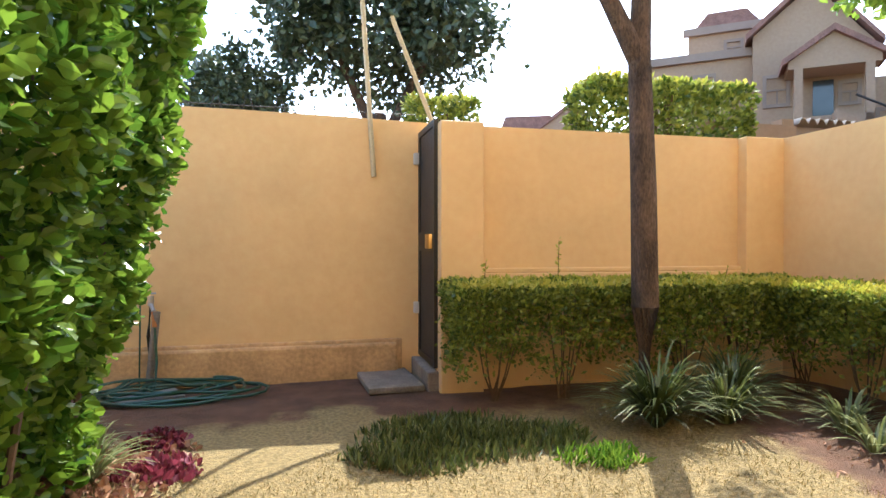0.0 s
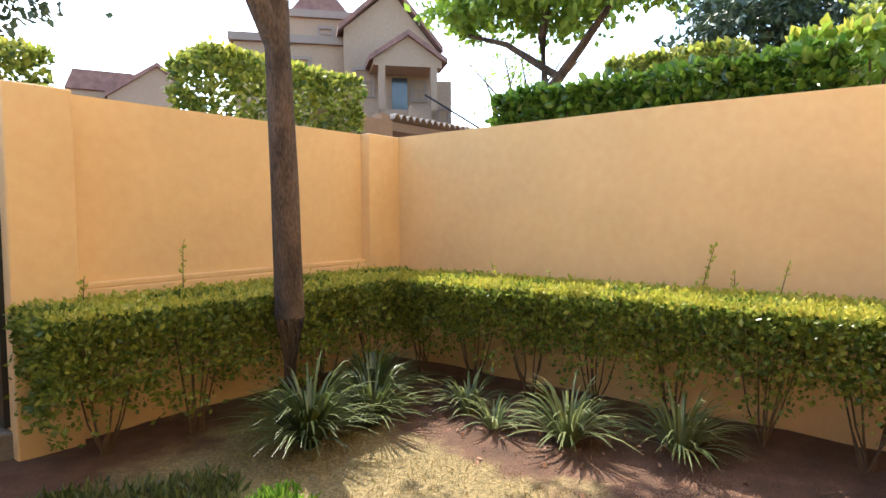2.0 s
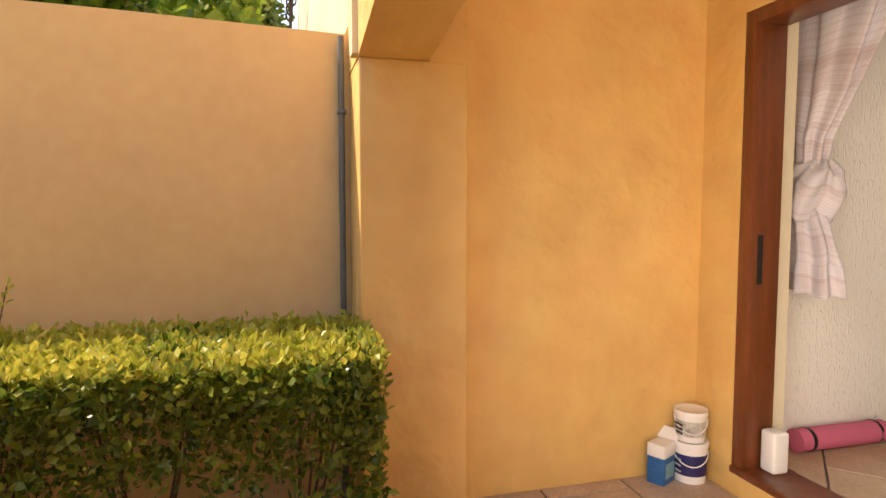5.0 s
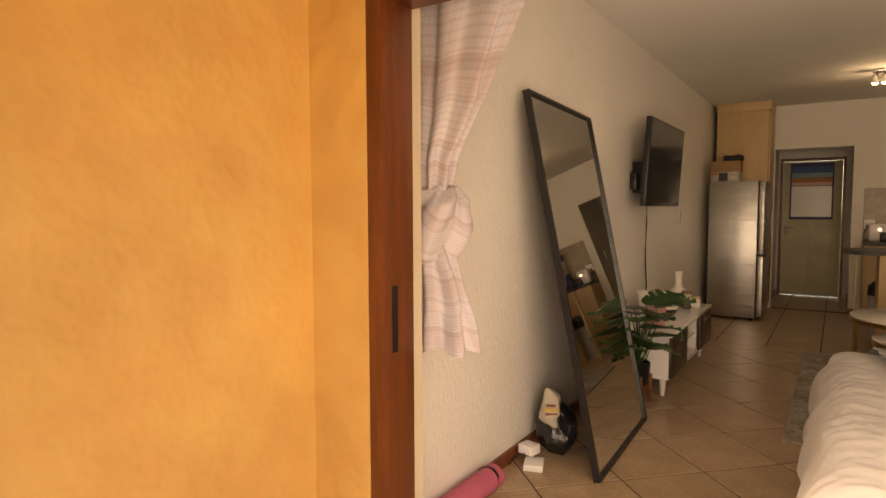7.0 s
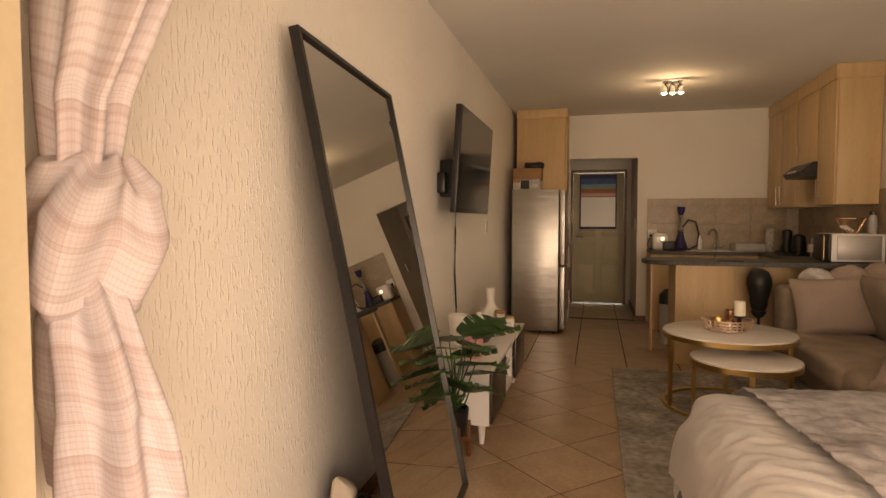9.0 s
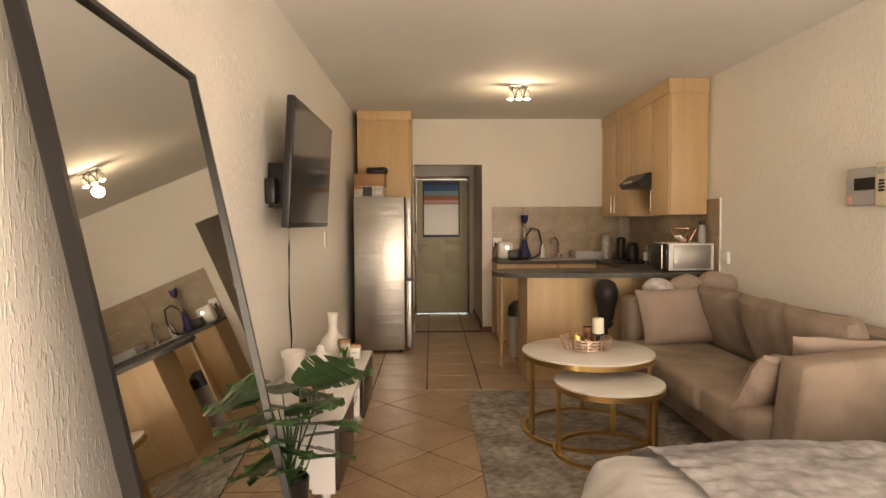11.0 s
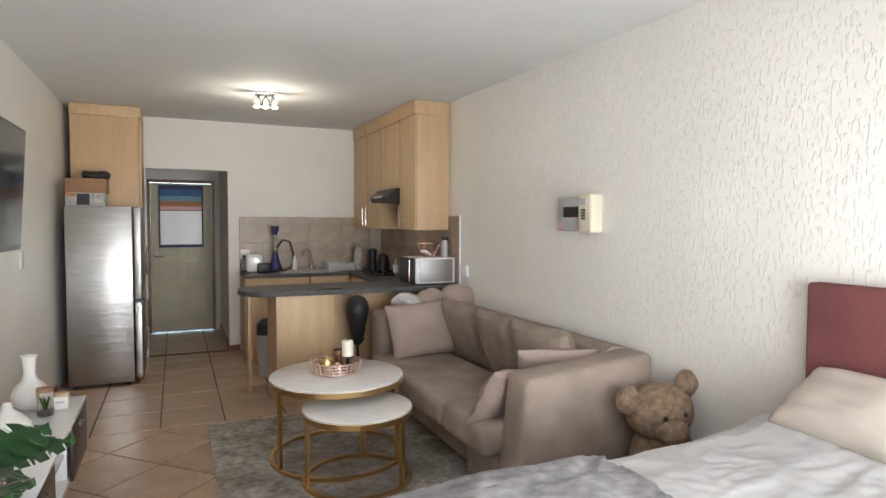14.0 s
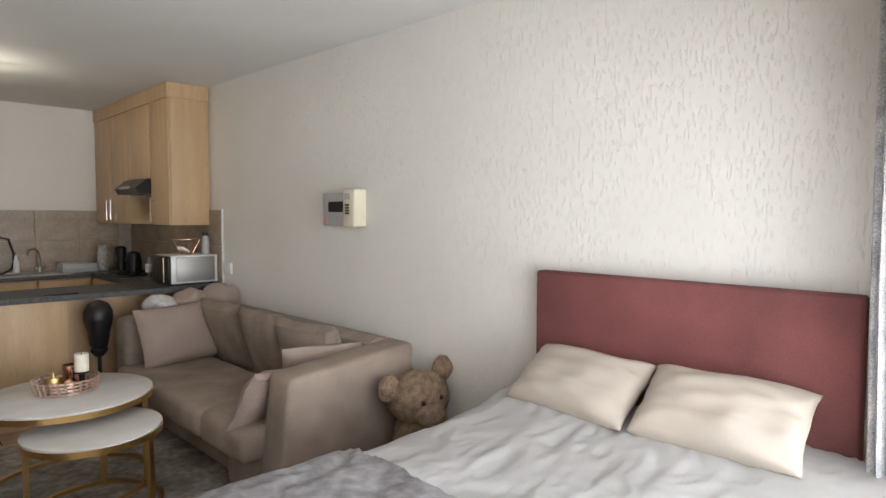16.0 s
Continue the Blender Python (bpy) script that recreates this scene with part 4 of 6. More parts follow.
house_part("wall", bx(2.75, 1.0, 0, 3.5, 7, 6.4), HOUSE, hs, HM)
house_part("wall", bx(-2.1, 2.4, 7.5, 0.2, 6, 8.9), HOUSE, hs, HM)
house_part("parapet", join(bx(-3.75, 0.45, 7.3, -0.2, 0.6, 7.55), bx(-3.75, 0.6, 7.3, -3.6, 7, 7.55)), HTRIM, hs, HM)
house_part("parapet", bx(-2.25, 2.25, 8.7, 0.2, 2.4, 8.95), HTRIM, hs, HM)
house_part("roof", prism([(-0.4, 7.55), (1.3, 9.05), (2.95, 7.05), (2.95, 7.2), (1.3, 9.22), (-0.4, 7.72)], "y", -0.25, 7), ROOF, hs, HM)
house_part("roof", prism([(-2.0, 8.9), (0.2, 8.9), (-0.3, 9.5), (-1.5, 9.5)], "y", 2.6, 6), ROOF, hs, HM)
por = house_part("porch", join(bx(0.75, -1.2, 4.5, 0.95, -1.0, 6.3), bx(2.35, -1.2, 4.5, 2.55, -1.0, 6.3), bx(0.75, -1.2, 3.2, 2.55, -0.1, 5.0), prism([(0.6, 6.3), (2.7, 6.3), (2.7, 6.5), (1.65, 7.2), (0.6, 6.5)], "y", -1.2, 0)), HOUSE, hs, HM)
house_part("porch_roof", prism([(0.45, 6.4), (1.65, 7.2), (2.85, 6.4), (2.85, 6.55), (1.65, 7.37), (0.45, 6.55)], "y", -1.35, 0), ROOF, hs, HM)
house_part("door", bx(1.3, -0.05, 5.0, 1.8, 0.02, 6.2), PANE, hs, HM)
for x, z, w, h, y in ((0.15, 5.65, 0.5, 0.75, 0), (2.0, 5.55, 0.35, 0.5, 0), (3.05, 4.6, 0.3, 0.8, 1.0), (-1.75, 6.3, 0.45, 0.5, 0.6), (-0.9, 7.95, 0.4, 0.4, 2.4)):
    w1 = house_part("window", join(bx(x - 0.1, y - 0.06, z - 0.1, x + w + 0.1, y - 0.02, z), bx(x - 0.1, y - 0.06, z + h, x + w + 0.1, y - 0.02, z + h + 0.1), bx(x - 0.1, y - 0.06, z, x, y - 0.02, z + h), bx(x + w, y - 0.06, z, x + w + 0.1, y - 0.02, z + h), bx(x, y - 0.05, z + h * 0.5, x + w, y - 0.03, z + h * 0.5 + 0.05), bx(x + w * 0.5, y - 0.05, z, x + w * 0.5 + 0.04, y - 0.03, z + h * 0.5)), HTRIM, hs, HM)
    house_part("pane", bx(x, y - 0.03, z, x + w, y - 0.015, z + h), PANE, w1, HM)
house_part("outer_stair", prism([(1.6, 3.2), (4.2, 3.2), (4.2, 3.5), (1.6, 5.0)], "y", -2.0, -1.3), HOUSE, hs, HM)
house_part("stair_rail", tube([(2.0, -2.05, 5.3), (4.3, -2.05, 4.0), (5.2, -2.05, 4.0)], 0.03, 6), IRON, hs, HM)
FM = Matrix(((math.sin(radians(247.6)), math.cos(radians(247.6)), 0, -9.4), (-math.cos(radians(247.6)), math.sin(radians(247.6)), 0, -34.5), (0, 0, 1, -1.3), (0, 0, 0, 1)))
fh = thing("house", (-9.4, -34.5, -0.18), "distant beige house with a red tiled roof", "house")
house_part("wall", prism([(-0.3, 0), (2.9, 0), (2.9, 9.6), (2.0, 10.3), (-0.3, 8.6)], "y", 0, 6), HOUSE, fh, FM)
house_part("wall", bx(-2.0, 1.5, 0, 0.2, 6, 9.2), HOUSE, fh, FM)
house_part("wall", bx(-3.2, 1.0, 0, -1.8, 5, 8.6), HOUSE, fh, FM)
house_part("roof", prism([(-2.2, 9.1), (1.2, 9.1), (0.9, 10.1), (-1.8, 10.1)], "y", 1.3, 6), ROOF, fh, FM)
house_part("roof", prism([(-0.4, 8.55), (2.0, 10.3), (3.1, 9.5), (3.1, 9.7), (2.0, 10.5), (-0.4, 8.8)], "y", -0.2, 6), ROOF, fh, FM)
cp = thing("carport", (-3.2, -9.4, -0.18), "carport with a beige fascia and corrugated roof", "carport")
part("fascia", bx(-3.05, -9.5, 2.45, -1.6, -9.3, 2.75), HOUSE, cp)
part("fascia", bx(-2.98, -12.0, 2.45, -2.8, -9.5, 2.75), HOUSE, cp)
part("post", bx(-3.05, -9.55, -0.18, -2.85, -9.35, 2.85), HOUSE, cp)
for k in range(14):
    x = -3.1 - 0.16 * k
    part("roof_sheet", prism([(x, 2.8), (x - 0.05, 2.88), (x - 0.1, 2.88), (x - 0.16, 2.8), (x - 0.16, 2.78), (x - 0.1, 2.86), (x - 0.05, 2.86), (x, 2.78)], "y", -12.0, -9.3), CARROOF, cp)
part("roof_beam", bx(-5.4, -9.5, 2.62, -3.05, -9.42, 2.76), HTRIM, cp)
for k in range(4):
    part("slat", bx(-5.4, -9.9 - 0.3 * k, 2.4, -3.05, -9.85 - 0.3 * k, 2.5), CARROOF, cp)

# ---- living area ----
def table(x, y, z, R, legs, label, turn=0):
    t = thing("coffee_table", (x, y, 0.012), label, "coffee table", "nesting coffee tables")
    part("tabletop", lathe([(R - 0.02, z - 0.016), (R - 0.004, z - 0.014), (R - 0.003, z - 0.003), (R - 0.01, z)], x, y, 56), MARBLE, t, "white marbled round top")
    part("rim", torus(x, y, z - 0.045, R, 0.02, 0.031, 56), BRASS, t)
    part("base_ring", torus(x, y, 0.012, R - 0.0, 0.025, 0.02, 56), BRASS, t)
    for k in range(legs):
        a = radians(turn) + k * 2 * math.pi / legs
        lx, ly = x + (R - 0.015) * math.cos(a), y + (R - 0.015) * math.sin(a)
        part("leg", spun(bx(-0.009, -0.016, 0.03, 0.009, 0.016, z - 0.045), pose(lx, ly, 0, 0, 0, math.degrees(a))), BRASS, t)
    return t


TZ = 0.54
table(1.86, 3.52, TZ, 0.425, 3, "large round marble-topped coffee table with gold frame", 200)
table(1.88, 3.12, 0.445, 0.32, 3, "small round marble-topped coffee table nested under the large one", 188)
single("rug", ruffle(bx(1.12, 1.95, 0.0, 2.75, 4.44, 0.012), 0.0, 1), RUG, "grey and cream distressed patterned rug on tiles", "rug")
tray = thing("decorative_tray", (1.86, 3.56, TZ), "round rose-gold woven tray on the coffee table", "tray")
part("base", lathe([(0.13, TZ), (0.14, TZ + 0.006), (0.13, TZ + 0.008)], 1.86, 3.56, 32), PEARL, tray)
for k in range(4):
    part("hoop", torus(1.86, 3.56, TZ + 0.008 + 0.02 * k, 0.15 + 0.005 * k, 0.008, 0.01, 40), PEARL, tray)
for k in range(28):
    a = k * 2 * math.pi / 28
    part("weave", tube([(1.86 + 0.147 * math.cos(a), 3.56 + 0.147 * math.sin(a), TZ + 0.006), (1.86 + 0.164 * math.cos(a), 3.56 + 0.164 * math.sin(a), TZ + 0.078)], 0.006, 5), PEARL, tray)
ch = thing("candle_holder", (1.93, 3.52, TZ + 0.008), "black candle holder with a thick white candle", "candle holder")
part("stand", lathe([(0.04, TZ + 0.008), (0.012, TZ + 0.02), (0.014, TZ + 0.09), (0.04, TZ + 0.1), (0.042, TZ + 0.108)], 1.93, 3.52), BLACK, ch)
part("candle", lathe([(0.036, TZ + 0.108), (0.037, TZ + 0.2), (0.034, TZ + 0.207), (0.01, TZ + 0.2)], 1.93, 3.52), WAX, ch, "white pillar candle")
part("wick", tube([(1.93, 3.52, TZ + 0.2), (1.932, 3.52, TZ + 0.215)], 0.002, 5), BLACK, ch)
single("ornament_apple", lathe([(0.01, TZ + 0.008), (0.04, TZ + 0.02), (0.052, TZ + 0.055), (0.04, TZ + 0.092), (0.012, TZ + 0.088), (0.005, TZ + 0.11)], 1.8, 3.55), BRASS, "gold metal apple ornament on the tray", "ornament")
single("ornament_ball", lathe([(0.01, TZ + 0.008), (0.034, TZ + 0.025), (0.038, TZ + 0.045), (0.028, TZ + 0.07), (0.006, TZ + 0.08)], 1.86, 3.48), COPPER, "rose-gold ornament ball on the tray", "ornament")
single("glass_votive", lathe([(0.036, TZ + 0.008), (0.042, TZ + 0.02), (0.042, TZ + 0.13), (0.038, TZ + 0.13), (0.038, TZ + 0.02)], 1.9, 3.63), COPPER, "smoked glass votive beside the candle", "votive")

SX = -0.07
sofa = thing("corner_sofa", (2.95, 3.5, 0.012), "taupe suede corner sofa with loose back cushions", "sofa")
part("base", join(bx(2.62, 2.9, 0.03, 3.42, 4.62, 0.28, 0.02, 3)), SUEDE, sofa)
part("chaise_base", bx(2.55, 2.52, 0.03, 3.4, 2.9, 0.27, 0.02, 3), SUEDE, sofa)
part("seat_cushion", ruffle(bx(2.44, 3.05, 0.26, 3.1, 4.45, 0.43, 0.05, 4), 0.006, 7), SUEDE, sofa)
part("seat_cushion", ruffle(bx(2.45, 2.5, 0.25, 3.1, 3.06, 0.44, 0.06, 4), 0.012, 9), SUEDE, sofa)
part("back_frame", prism([(3.2, 0.25), (3.42, 0.25), (3.42, 0.78), (3.3, 0.8), (3.24, 0.77)], "y", 2.5, 4.62), SUEDE, sofa)
part("end_back", ruffle(bx(2.5, 4.42, 0.05, 3.42, 4.66, 0.76, 0.05, 3), 0.006, 6), SUEDE, sofa)
sofa_arm = prism([(2.52, 0.02), (2.6, 0.72), (3.42, 0.79), (3.42, 0.02)], "y", 2.3, 2.52)
bmesh.ops.bevel(sofa_arm, geom=sofa_arm.edges[:], offset=0.035, segments=4, profile=0.5, affect="EDGES")
part("arm", sofa_arm, SUEDE, sofa, "wide slanted end arm")
for k, (y, a) in enumerate(((4.1, 4), (3.5, -3), (2.95, 6))):
    part("back_cushion", soft(0.54, 0.56, 0.2, (3.15, y, 0.62), (0, 72, a), 18, 0.3, 0.014, k), SUEDE, sofa)
sofa.location.x += SX
single("cushion", soft(0.64, 0.46, 0.2, (2.8, 4.32, 0.63), (72, -3, 4), 18, 0.4, 0.012, 4), SUEDE2, "large pinkish-beige cushion on the sofa", "cushion")
single("cushion", soft(0.36, 0.38, 0.13, (2.58, 2.64, 0.54), (-62, 8, 14), 18, 0.42, 0.02, 6, 9), SATIN, "shiny taupe satin cushion leaning on the sofa arm", "cushion")
single("cushion", soft(0.5, 0.4, 0.14, (3.0, 2.74, 0.6), (-60, 0, -20), 16, 0.42, 0.012, 7), SUEDE2, "flat pinkish-beige cushion on the sofa", "cushion")
for k, (x, y, z, s) in enumerate(((2.72, 4.55, 0.83, 0.2), (2.95, 4.55, 0.84, 0.24), (3.22, 4.55, 0.86, 0.26))):
    b = bmesh.new()
    bmesh.ops.create_icosphere(b, subdivisions=3, radius=0.5)
    single("rolled_blanket", ruffle(spun(b, pose(x, y, z) @ Matrix.Diagonal((s * 1.35, 0.2, s * 0.72, 1))), 0.035, 9, 0, k), SUEDE2 if k else THROW, "bundled grey-brown plush blanket behind the sofa", "blanket")

bed = thing("bed", (2.3, 0.65, 0), "double bed with a dusty rose velvet headboard and white bedding", "bed")
part("base", bx(1.5, 0.04, 0.02, 3.34, 1.36, 0.3, 0.02), SUEDE, bed)
part("mattress", bx(1.46, 0.0, 0.3, 3.37, 1.4, 0.56, 0.05, 3), LINEN, bed)
part("headboard", bx(3.37, 0.13, 0.0, 3.45, 1.45, 1.265, 0.015, 3), ROSE, bed, "dusty rose velvet headboard")


def draped(x0, x1, y0, y1, z, drop, seed, amp, nx=70, ny=60, flare=0.06, thick=0.0, slant=0.0):
    """A cover over the bed: flat on top with creases, hanging over its sides."""
    bm, rows = bmesh.new(), []
    for j in range(ny + 1):
        row = []
        for i in range(nx + 1):
            x, y = x0 + (x1 - x0) * i / nx, y0 + (y1 - y0) * j / ny
            x += slant * (1 - i / nx) * (1.4 - y)
            ix, iy = max(1.44 - x, 0), max(-0.08 - y, y - 1.42, 0)
            over = math.hypot(ix, iy)
            out = flare * (1 - math.exp(-over / flare)) if over else 0.0
            zz = z - min(over - out, drop) + 0.07 * min(max((x - 2.65) / 0.5, 0), 1) ** 2
            px = 1.44 - ix * out / over if over and ix else x
            py = (-0.08 if y < 0 else 1.42) + (-1 if y < 0 else 1) * iy * out / over if over and iy else y
            p = Vector((px, py, zz))
            wx, wy = x + 0.06 * noise.noise(Vector((x * 3, y * 3, seed))), y + 0.08 * noise.noise(Vector((x * 2.5, y * 2.5, seed + 3)))
            crease = amp * (1.2 * noise.noise(Vector((x * 2.1 + seed, y * 2.6, over * 2))) + 0.55 * (0.5 - abs(noise.noise(Vector((wx * 4 + wy * 3, wy * 10 - wx * 3, seed))) * 2)) + 0.4 * (0.5 - abs(noise.noise(Vector((wx * 9 - wy * 8, wy * 24 + wx * 6, seed + 5))) * 2)))
            fold = (0.011 * math.sin((x + y) * 15 + seed + 3 * noise.noise(Vector((x * 3, y * 3, 2)))) * min(1, over * 4)) if over > 0 else 0
            row.append(bm.verts.new(p + Vector((-fold if ix > 0 else 0, fold if iy > 0 else 0, crease + thick))))
        rows.append(row)
    for a, b in zip(rows, rows[1:]):
        for k in range(nx):
            bm.faces.new((a[k], a[k + 1], b[k + 1], b[k]))
    ret = bmesh.ops.solidify(bm, geom=bm.faces[:], thickness=0.02)
    return bm


single("duvet", draped(0.95, 3.36, -0.5, 1.86, 0.66, 0.46, 3, 0.016, 170, 170, flare=0.2), LINEN, "rumpled white duvet hanging over the bed edges", "duvet", smooth=80)
single("throw_blanket", draped(1.5, 2.28, -0.4, 1.72, 0.68, 0.22, 3, 0.02, 90, 140, 0.2, 0.012, 0.12), THROW, "grey marbled plush throw across the bed foot", "throw", smooth=80)
single("pillow", soft(0.58, 0.34, 0.17, (3.2, 1.1, 0.82), (-36, 0, 86), 60, 0.42, 0.016, 11, 8), CREAML, "cream pillow propped against the headboard", "pillow", smooth=80)
single("pillow", soft(0.58, 0.34, 0.19, (3.2, 0.52, 0.82), (-36, 0, 92), 60, 0.42, 0.018, 12, 8), CREAML, "cream pillow with an open flap against the headboard", "pillow", smooth=80)

def ball(x, y, z, rx, ry, rz, n=3):
    b = bmesh.new()
    bmesh.ops.create_icosphere(b, subdivisions=n, radius=1)
    return spun(b, pose(x, y, z) @ Matrix.Diagonal((rx, ry, rz, 1)))


bear = ruffle(join(ball(3.2, 1.96, 0.24, 0.19, 0.16, 0.25), ball(3.16, 1.95, 0.53, 0.185, 0.16, 0.15), ball(2.98, 1.99, 0.6, 0.07, 0.05, 0.075), ball(3.32, 1.93, 0.66, 0.07, 0.05, 0.075), ball(3.12, 1.82, 0.47, 0.09, 0.08, 0.07), ball(3.0, 1.86, 0.2, 0.1, 0.12, 0.18)), 0.012, 22)
plush = len(bear.faces)
bear = join(bear, ball(3.06, 1.805, 0.545, 0.014, 0.012, 0.014, 2), ball(3.18, 1.795, 0.555, 0.014, 0.012, 0.014, 2))
bear_ob = single("teddy_bear", bear, TEDDY, "brown plush teddy bear wedged between bed and sofa", "soft toy", smooth=80)
bear_ob.location = (0.06, 0.17, 0.0)
bear_ob.data.materials.append(BLACK)
for poly in bear_ob.data.polygons[plush:]:
    poly.material_index = 1

# ---- left wall: television, sideboard, mirror ----
tv = thing("television", (0.05, 3.3, 1.4), "black flat television on a swivel wall bracket", "television")
TM = pose(0.115, 3.32, 1.69, 0, 3.5, 0)
part("casing", spun(bx(-0.022, -0.57, -0.34, 0.018, 0.57, 0.34, 0.006), TM), BLACK, tv)
part("screen", spun(bx(0.018, -0.555, -0.31, 0.0205, 0.555, 0.325), TM), SCREEN, tv, "dark glossy screen")
part("bracket", join(bx(-0.06, 3.0, 1.46, 0.1, 3.14, 1.71, 0.01), bx(-0.058, 2.92, 1.48, 0.0, 3.0, 1.62, 0.012)), BLACK, tv)
single("tv_cable", tube([(-0.045, 3.42, 1.42), (-0.05, 3.43, 1.2), (-0.047, 3.4, 0.9), (-0.05, 3.46, 0.65), (-0.045, 3.42, 0.47)], 0.006, 6), BLACK, "thin black cable hanging down the wall", "cable")
sb = thing("sideboard", (0.17, 3.1, 0), "low white sideboard with dark wood doors", "sideboard")
part("top", bx(-0.05, 2.35, 0.44, 0.42, 3.9, 0.465, 0.003), WHITE, sb)
part("bottom", bx(-0.05, 2.35, 0.14, 0.4, 3.9, 0.165), WHITE, sb)
part("back", bx(-0.05, 2.375, 0.165, -0.03, 3.875, 0.44), WHITE, sb)
for y0, y1, x0, x1 in ((2.35, 2.375, -0.05, 0.4), (3.875, 3.9, -0.05, 0.4), (2.87, 2.89, -0.03, 0.39), (3.36, 3.38, -0.03, 0.39)):
    part("side_panel" if x0 < -0.04 else "divider", bx(x0, y0, 0.165, x1, y1, 0.44), WHITE, sb)
part("shelf", bx(-0.03, 2.89, 0.29, 0.38, 3.36, 0.305), WHITE, sb)
for y0, y1 in ((2.36, 2.88), (3.37, 3.89)):
    d = part("door", bx(0.4, y0, 0.15, 0.418, y1, 0.435, 0.003), DARKWOOD, sb, "dark brown wood-grain door")
    part("handle", join(tube([(0.43, (y0 + y1) / 2 - 0.04, 0.385), (0.437, (y0 + y1) / 2, 0.388), (0.43, (y0 + y1) / 2 + 0.04, 0.385)], 0.006, 6), bx(0.418, (y0 + y1) / 2 - 0.045, 0.38, 0.432, (y0 + y1) / 2 - 0.035, 0.39), bx(0.418, (y0 + y1) / 2 + 0.035, 0.38, 0.432, (y0 + y1) / 2 + 0.045, 0.39)), CHROME, d, "chrome bow handle")
for x in (0.02, 0.34):
    for y in (2.45, 3.8):
        part("leg", tube([(x, y, 0.14), (x, y, 0.0)], 0.028, 12, 0.014), WHITE, sb)
SZ = 0.465
single("vase", lathe([(0.04, SZ), (0.078, SZ + 0.03), (0.092, SZ + 0.08), (0.074, SZ + 0.13), (0.036, SZ + 0.165), (0.028, SZ + 0.21), (0.036, SZ + 0.28), (0.042, SZ + 0.3), (0.036, SZ + 0.3), (0.024, SZ + 0.23)], 0.17, 3.72, 32), CERAM, "tall white bulb vase with a flared neck", "vase")
single("flower_pot", lathe([(0.044, SZ), (0.048, SZ + 0.09), (0.06, SZ + 0.165), (0.067, SZ + 0.17), (0.067, SZ + 0.2), (0.06, SZ + 0.2), (0.052, SZ + 0.16)], 0.07, 2.98, 28), CERAM, "plain white flared ceramic pot", "pot")
df = thing("diffuser", (0.2, 3.1, SZ), "white onion-shaped diffuser with a dark base", "diffuser")
part("base", lathe([(0.06, SZ), (0.085, SZ + 0.03), (0.095, SZ + 0.06)], 0.2, 3.1, 28), DARKWOOD, df, "dark wood base")
part("body", lathe([(0.095, SZ + 0.06), (0.092, SZ + 0.1), (0.06, SZ + 0.14), (0.025, SZ + 0.17), (0.018, SZ + 0.2), (0.012, SZ + 0.205)], 0.2, 3.1, 28), CERAM, df)
jar = thing("glass_jar", (0.27, 3.55, SZ), "small glass jar with green plant and cork lid", "jar")
part("glass", lathe([(0.038, SZ), (0.04, SZ + 0.01), (0.04, SZ + 0.13), (0.036, SZ + 0.13)], 0.27, 3.55, 20), GLASS, jar)
part("pebbles", lathe([(0.034, SZ + 0.006), (0.035, SZ + 0.03), (0.02, SZ + 0.035)], 0.27, 3.55, 16), CONC, jar)
part("plant", join(*[tube([(0.27, 3.55, SZ + 0.03), (0.27 + 0.02 * math.cos(k), 3.55 + 0.02 * math.sin(k), SZ + 0.1)], 0.006, 5, 0.002) for k in range(6)]), L_BIG, jar, "green succulent")
part("lid", lathe([(0.041, SZ + 0.13), (0.041, SZ + 0.15), (0.03, SZ + 0.152)], 0.27, 3.55, 20), CARD, jar, "cork lid")
cj = thing("small_jar", (0.33, 3.66, SZ), "small white square jar with a lid", "jar")
part("body", bx(0.295, 3.625, SZ, 0.365, 3.695, SZ + 0.075, 0.008), CERAM, cj)
part("lid", lathe([(0.034, SZ + 0.075), (0.034, SZ + 0.09), (0.02, SZ + 0.092)], 0.33, 3.66, 18), MAPLE, cj, "wooden lid")
part("print", bx(0.305, 3.624, SZ + 0.04, 0.345, 3.6249, SZ + 0.048), GREYP, cj)
single("pink_pot", lathe([(0.055, SZ), (0.065, SZ + 0.13), (0.068, SZ + 0.14), (0.06, SZ + 0.14)], 0.25, 2.62, 24), BLUSH, "small pink ceramic pot", "pot")

plant = thing("monstera_plant", (0.22, 2.2, 0), "monstera plant in a black pot on a wooden stand", "plant")
part("pot", lathe([(0.06, 0.13), (0.085, 0.14), (0.095, 0.28), (0.09, 0.285), (0.08, 0.26)], 0.22, 2.2, 24), BLACK, plant, "glossy black pot")
for k in range(4):
    a = 0.6 + k * math.pi / 2
    part("stand_leg", bx(0.22 + 0.1 * math.cos(a) - 0.01, 2.2 + 0.1 * math.sin(a) - 0.01, 0, 0.22 + 0.1 * math.cos(a) + 0.01, 2.2 + 0.1 * math.sin(a) + 0.01, 0.2, 0.003), MAHOG, plant)
part("stand_cross", join(bx(0.13, 2.19, 0.11, 0.31, 2.21, 0.13), bx(0.21, 2.11, 0.108, 0.23, 2.29, 0.128)), MAHOG, plant)


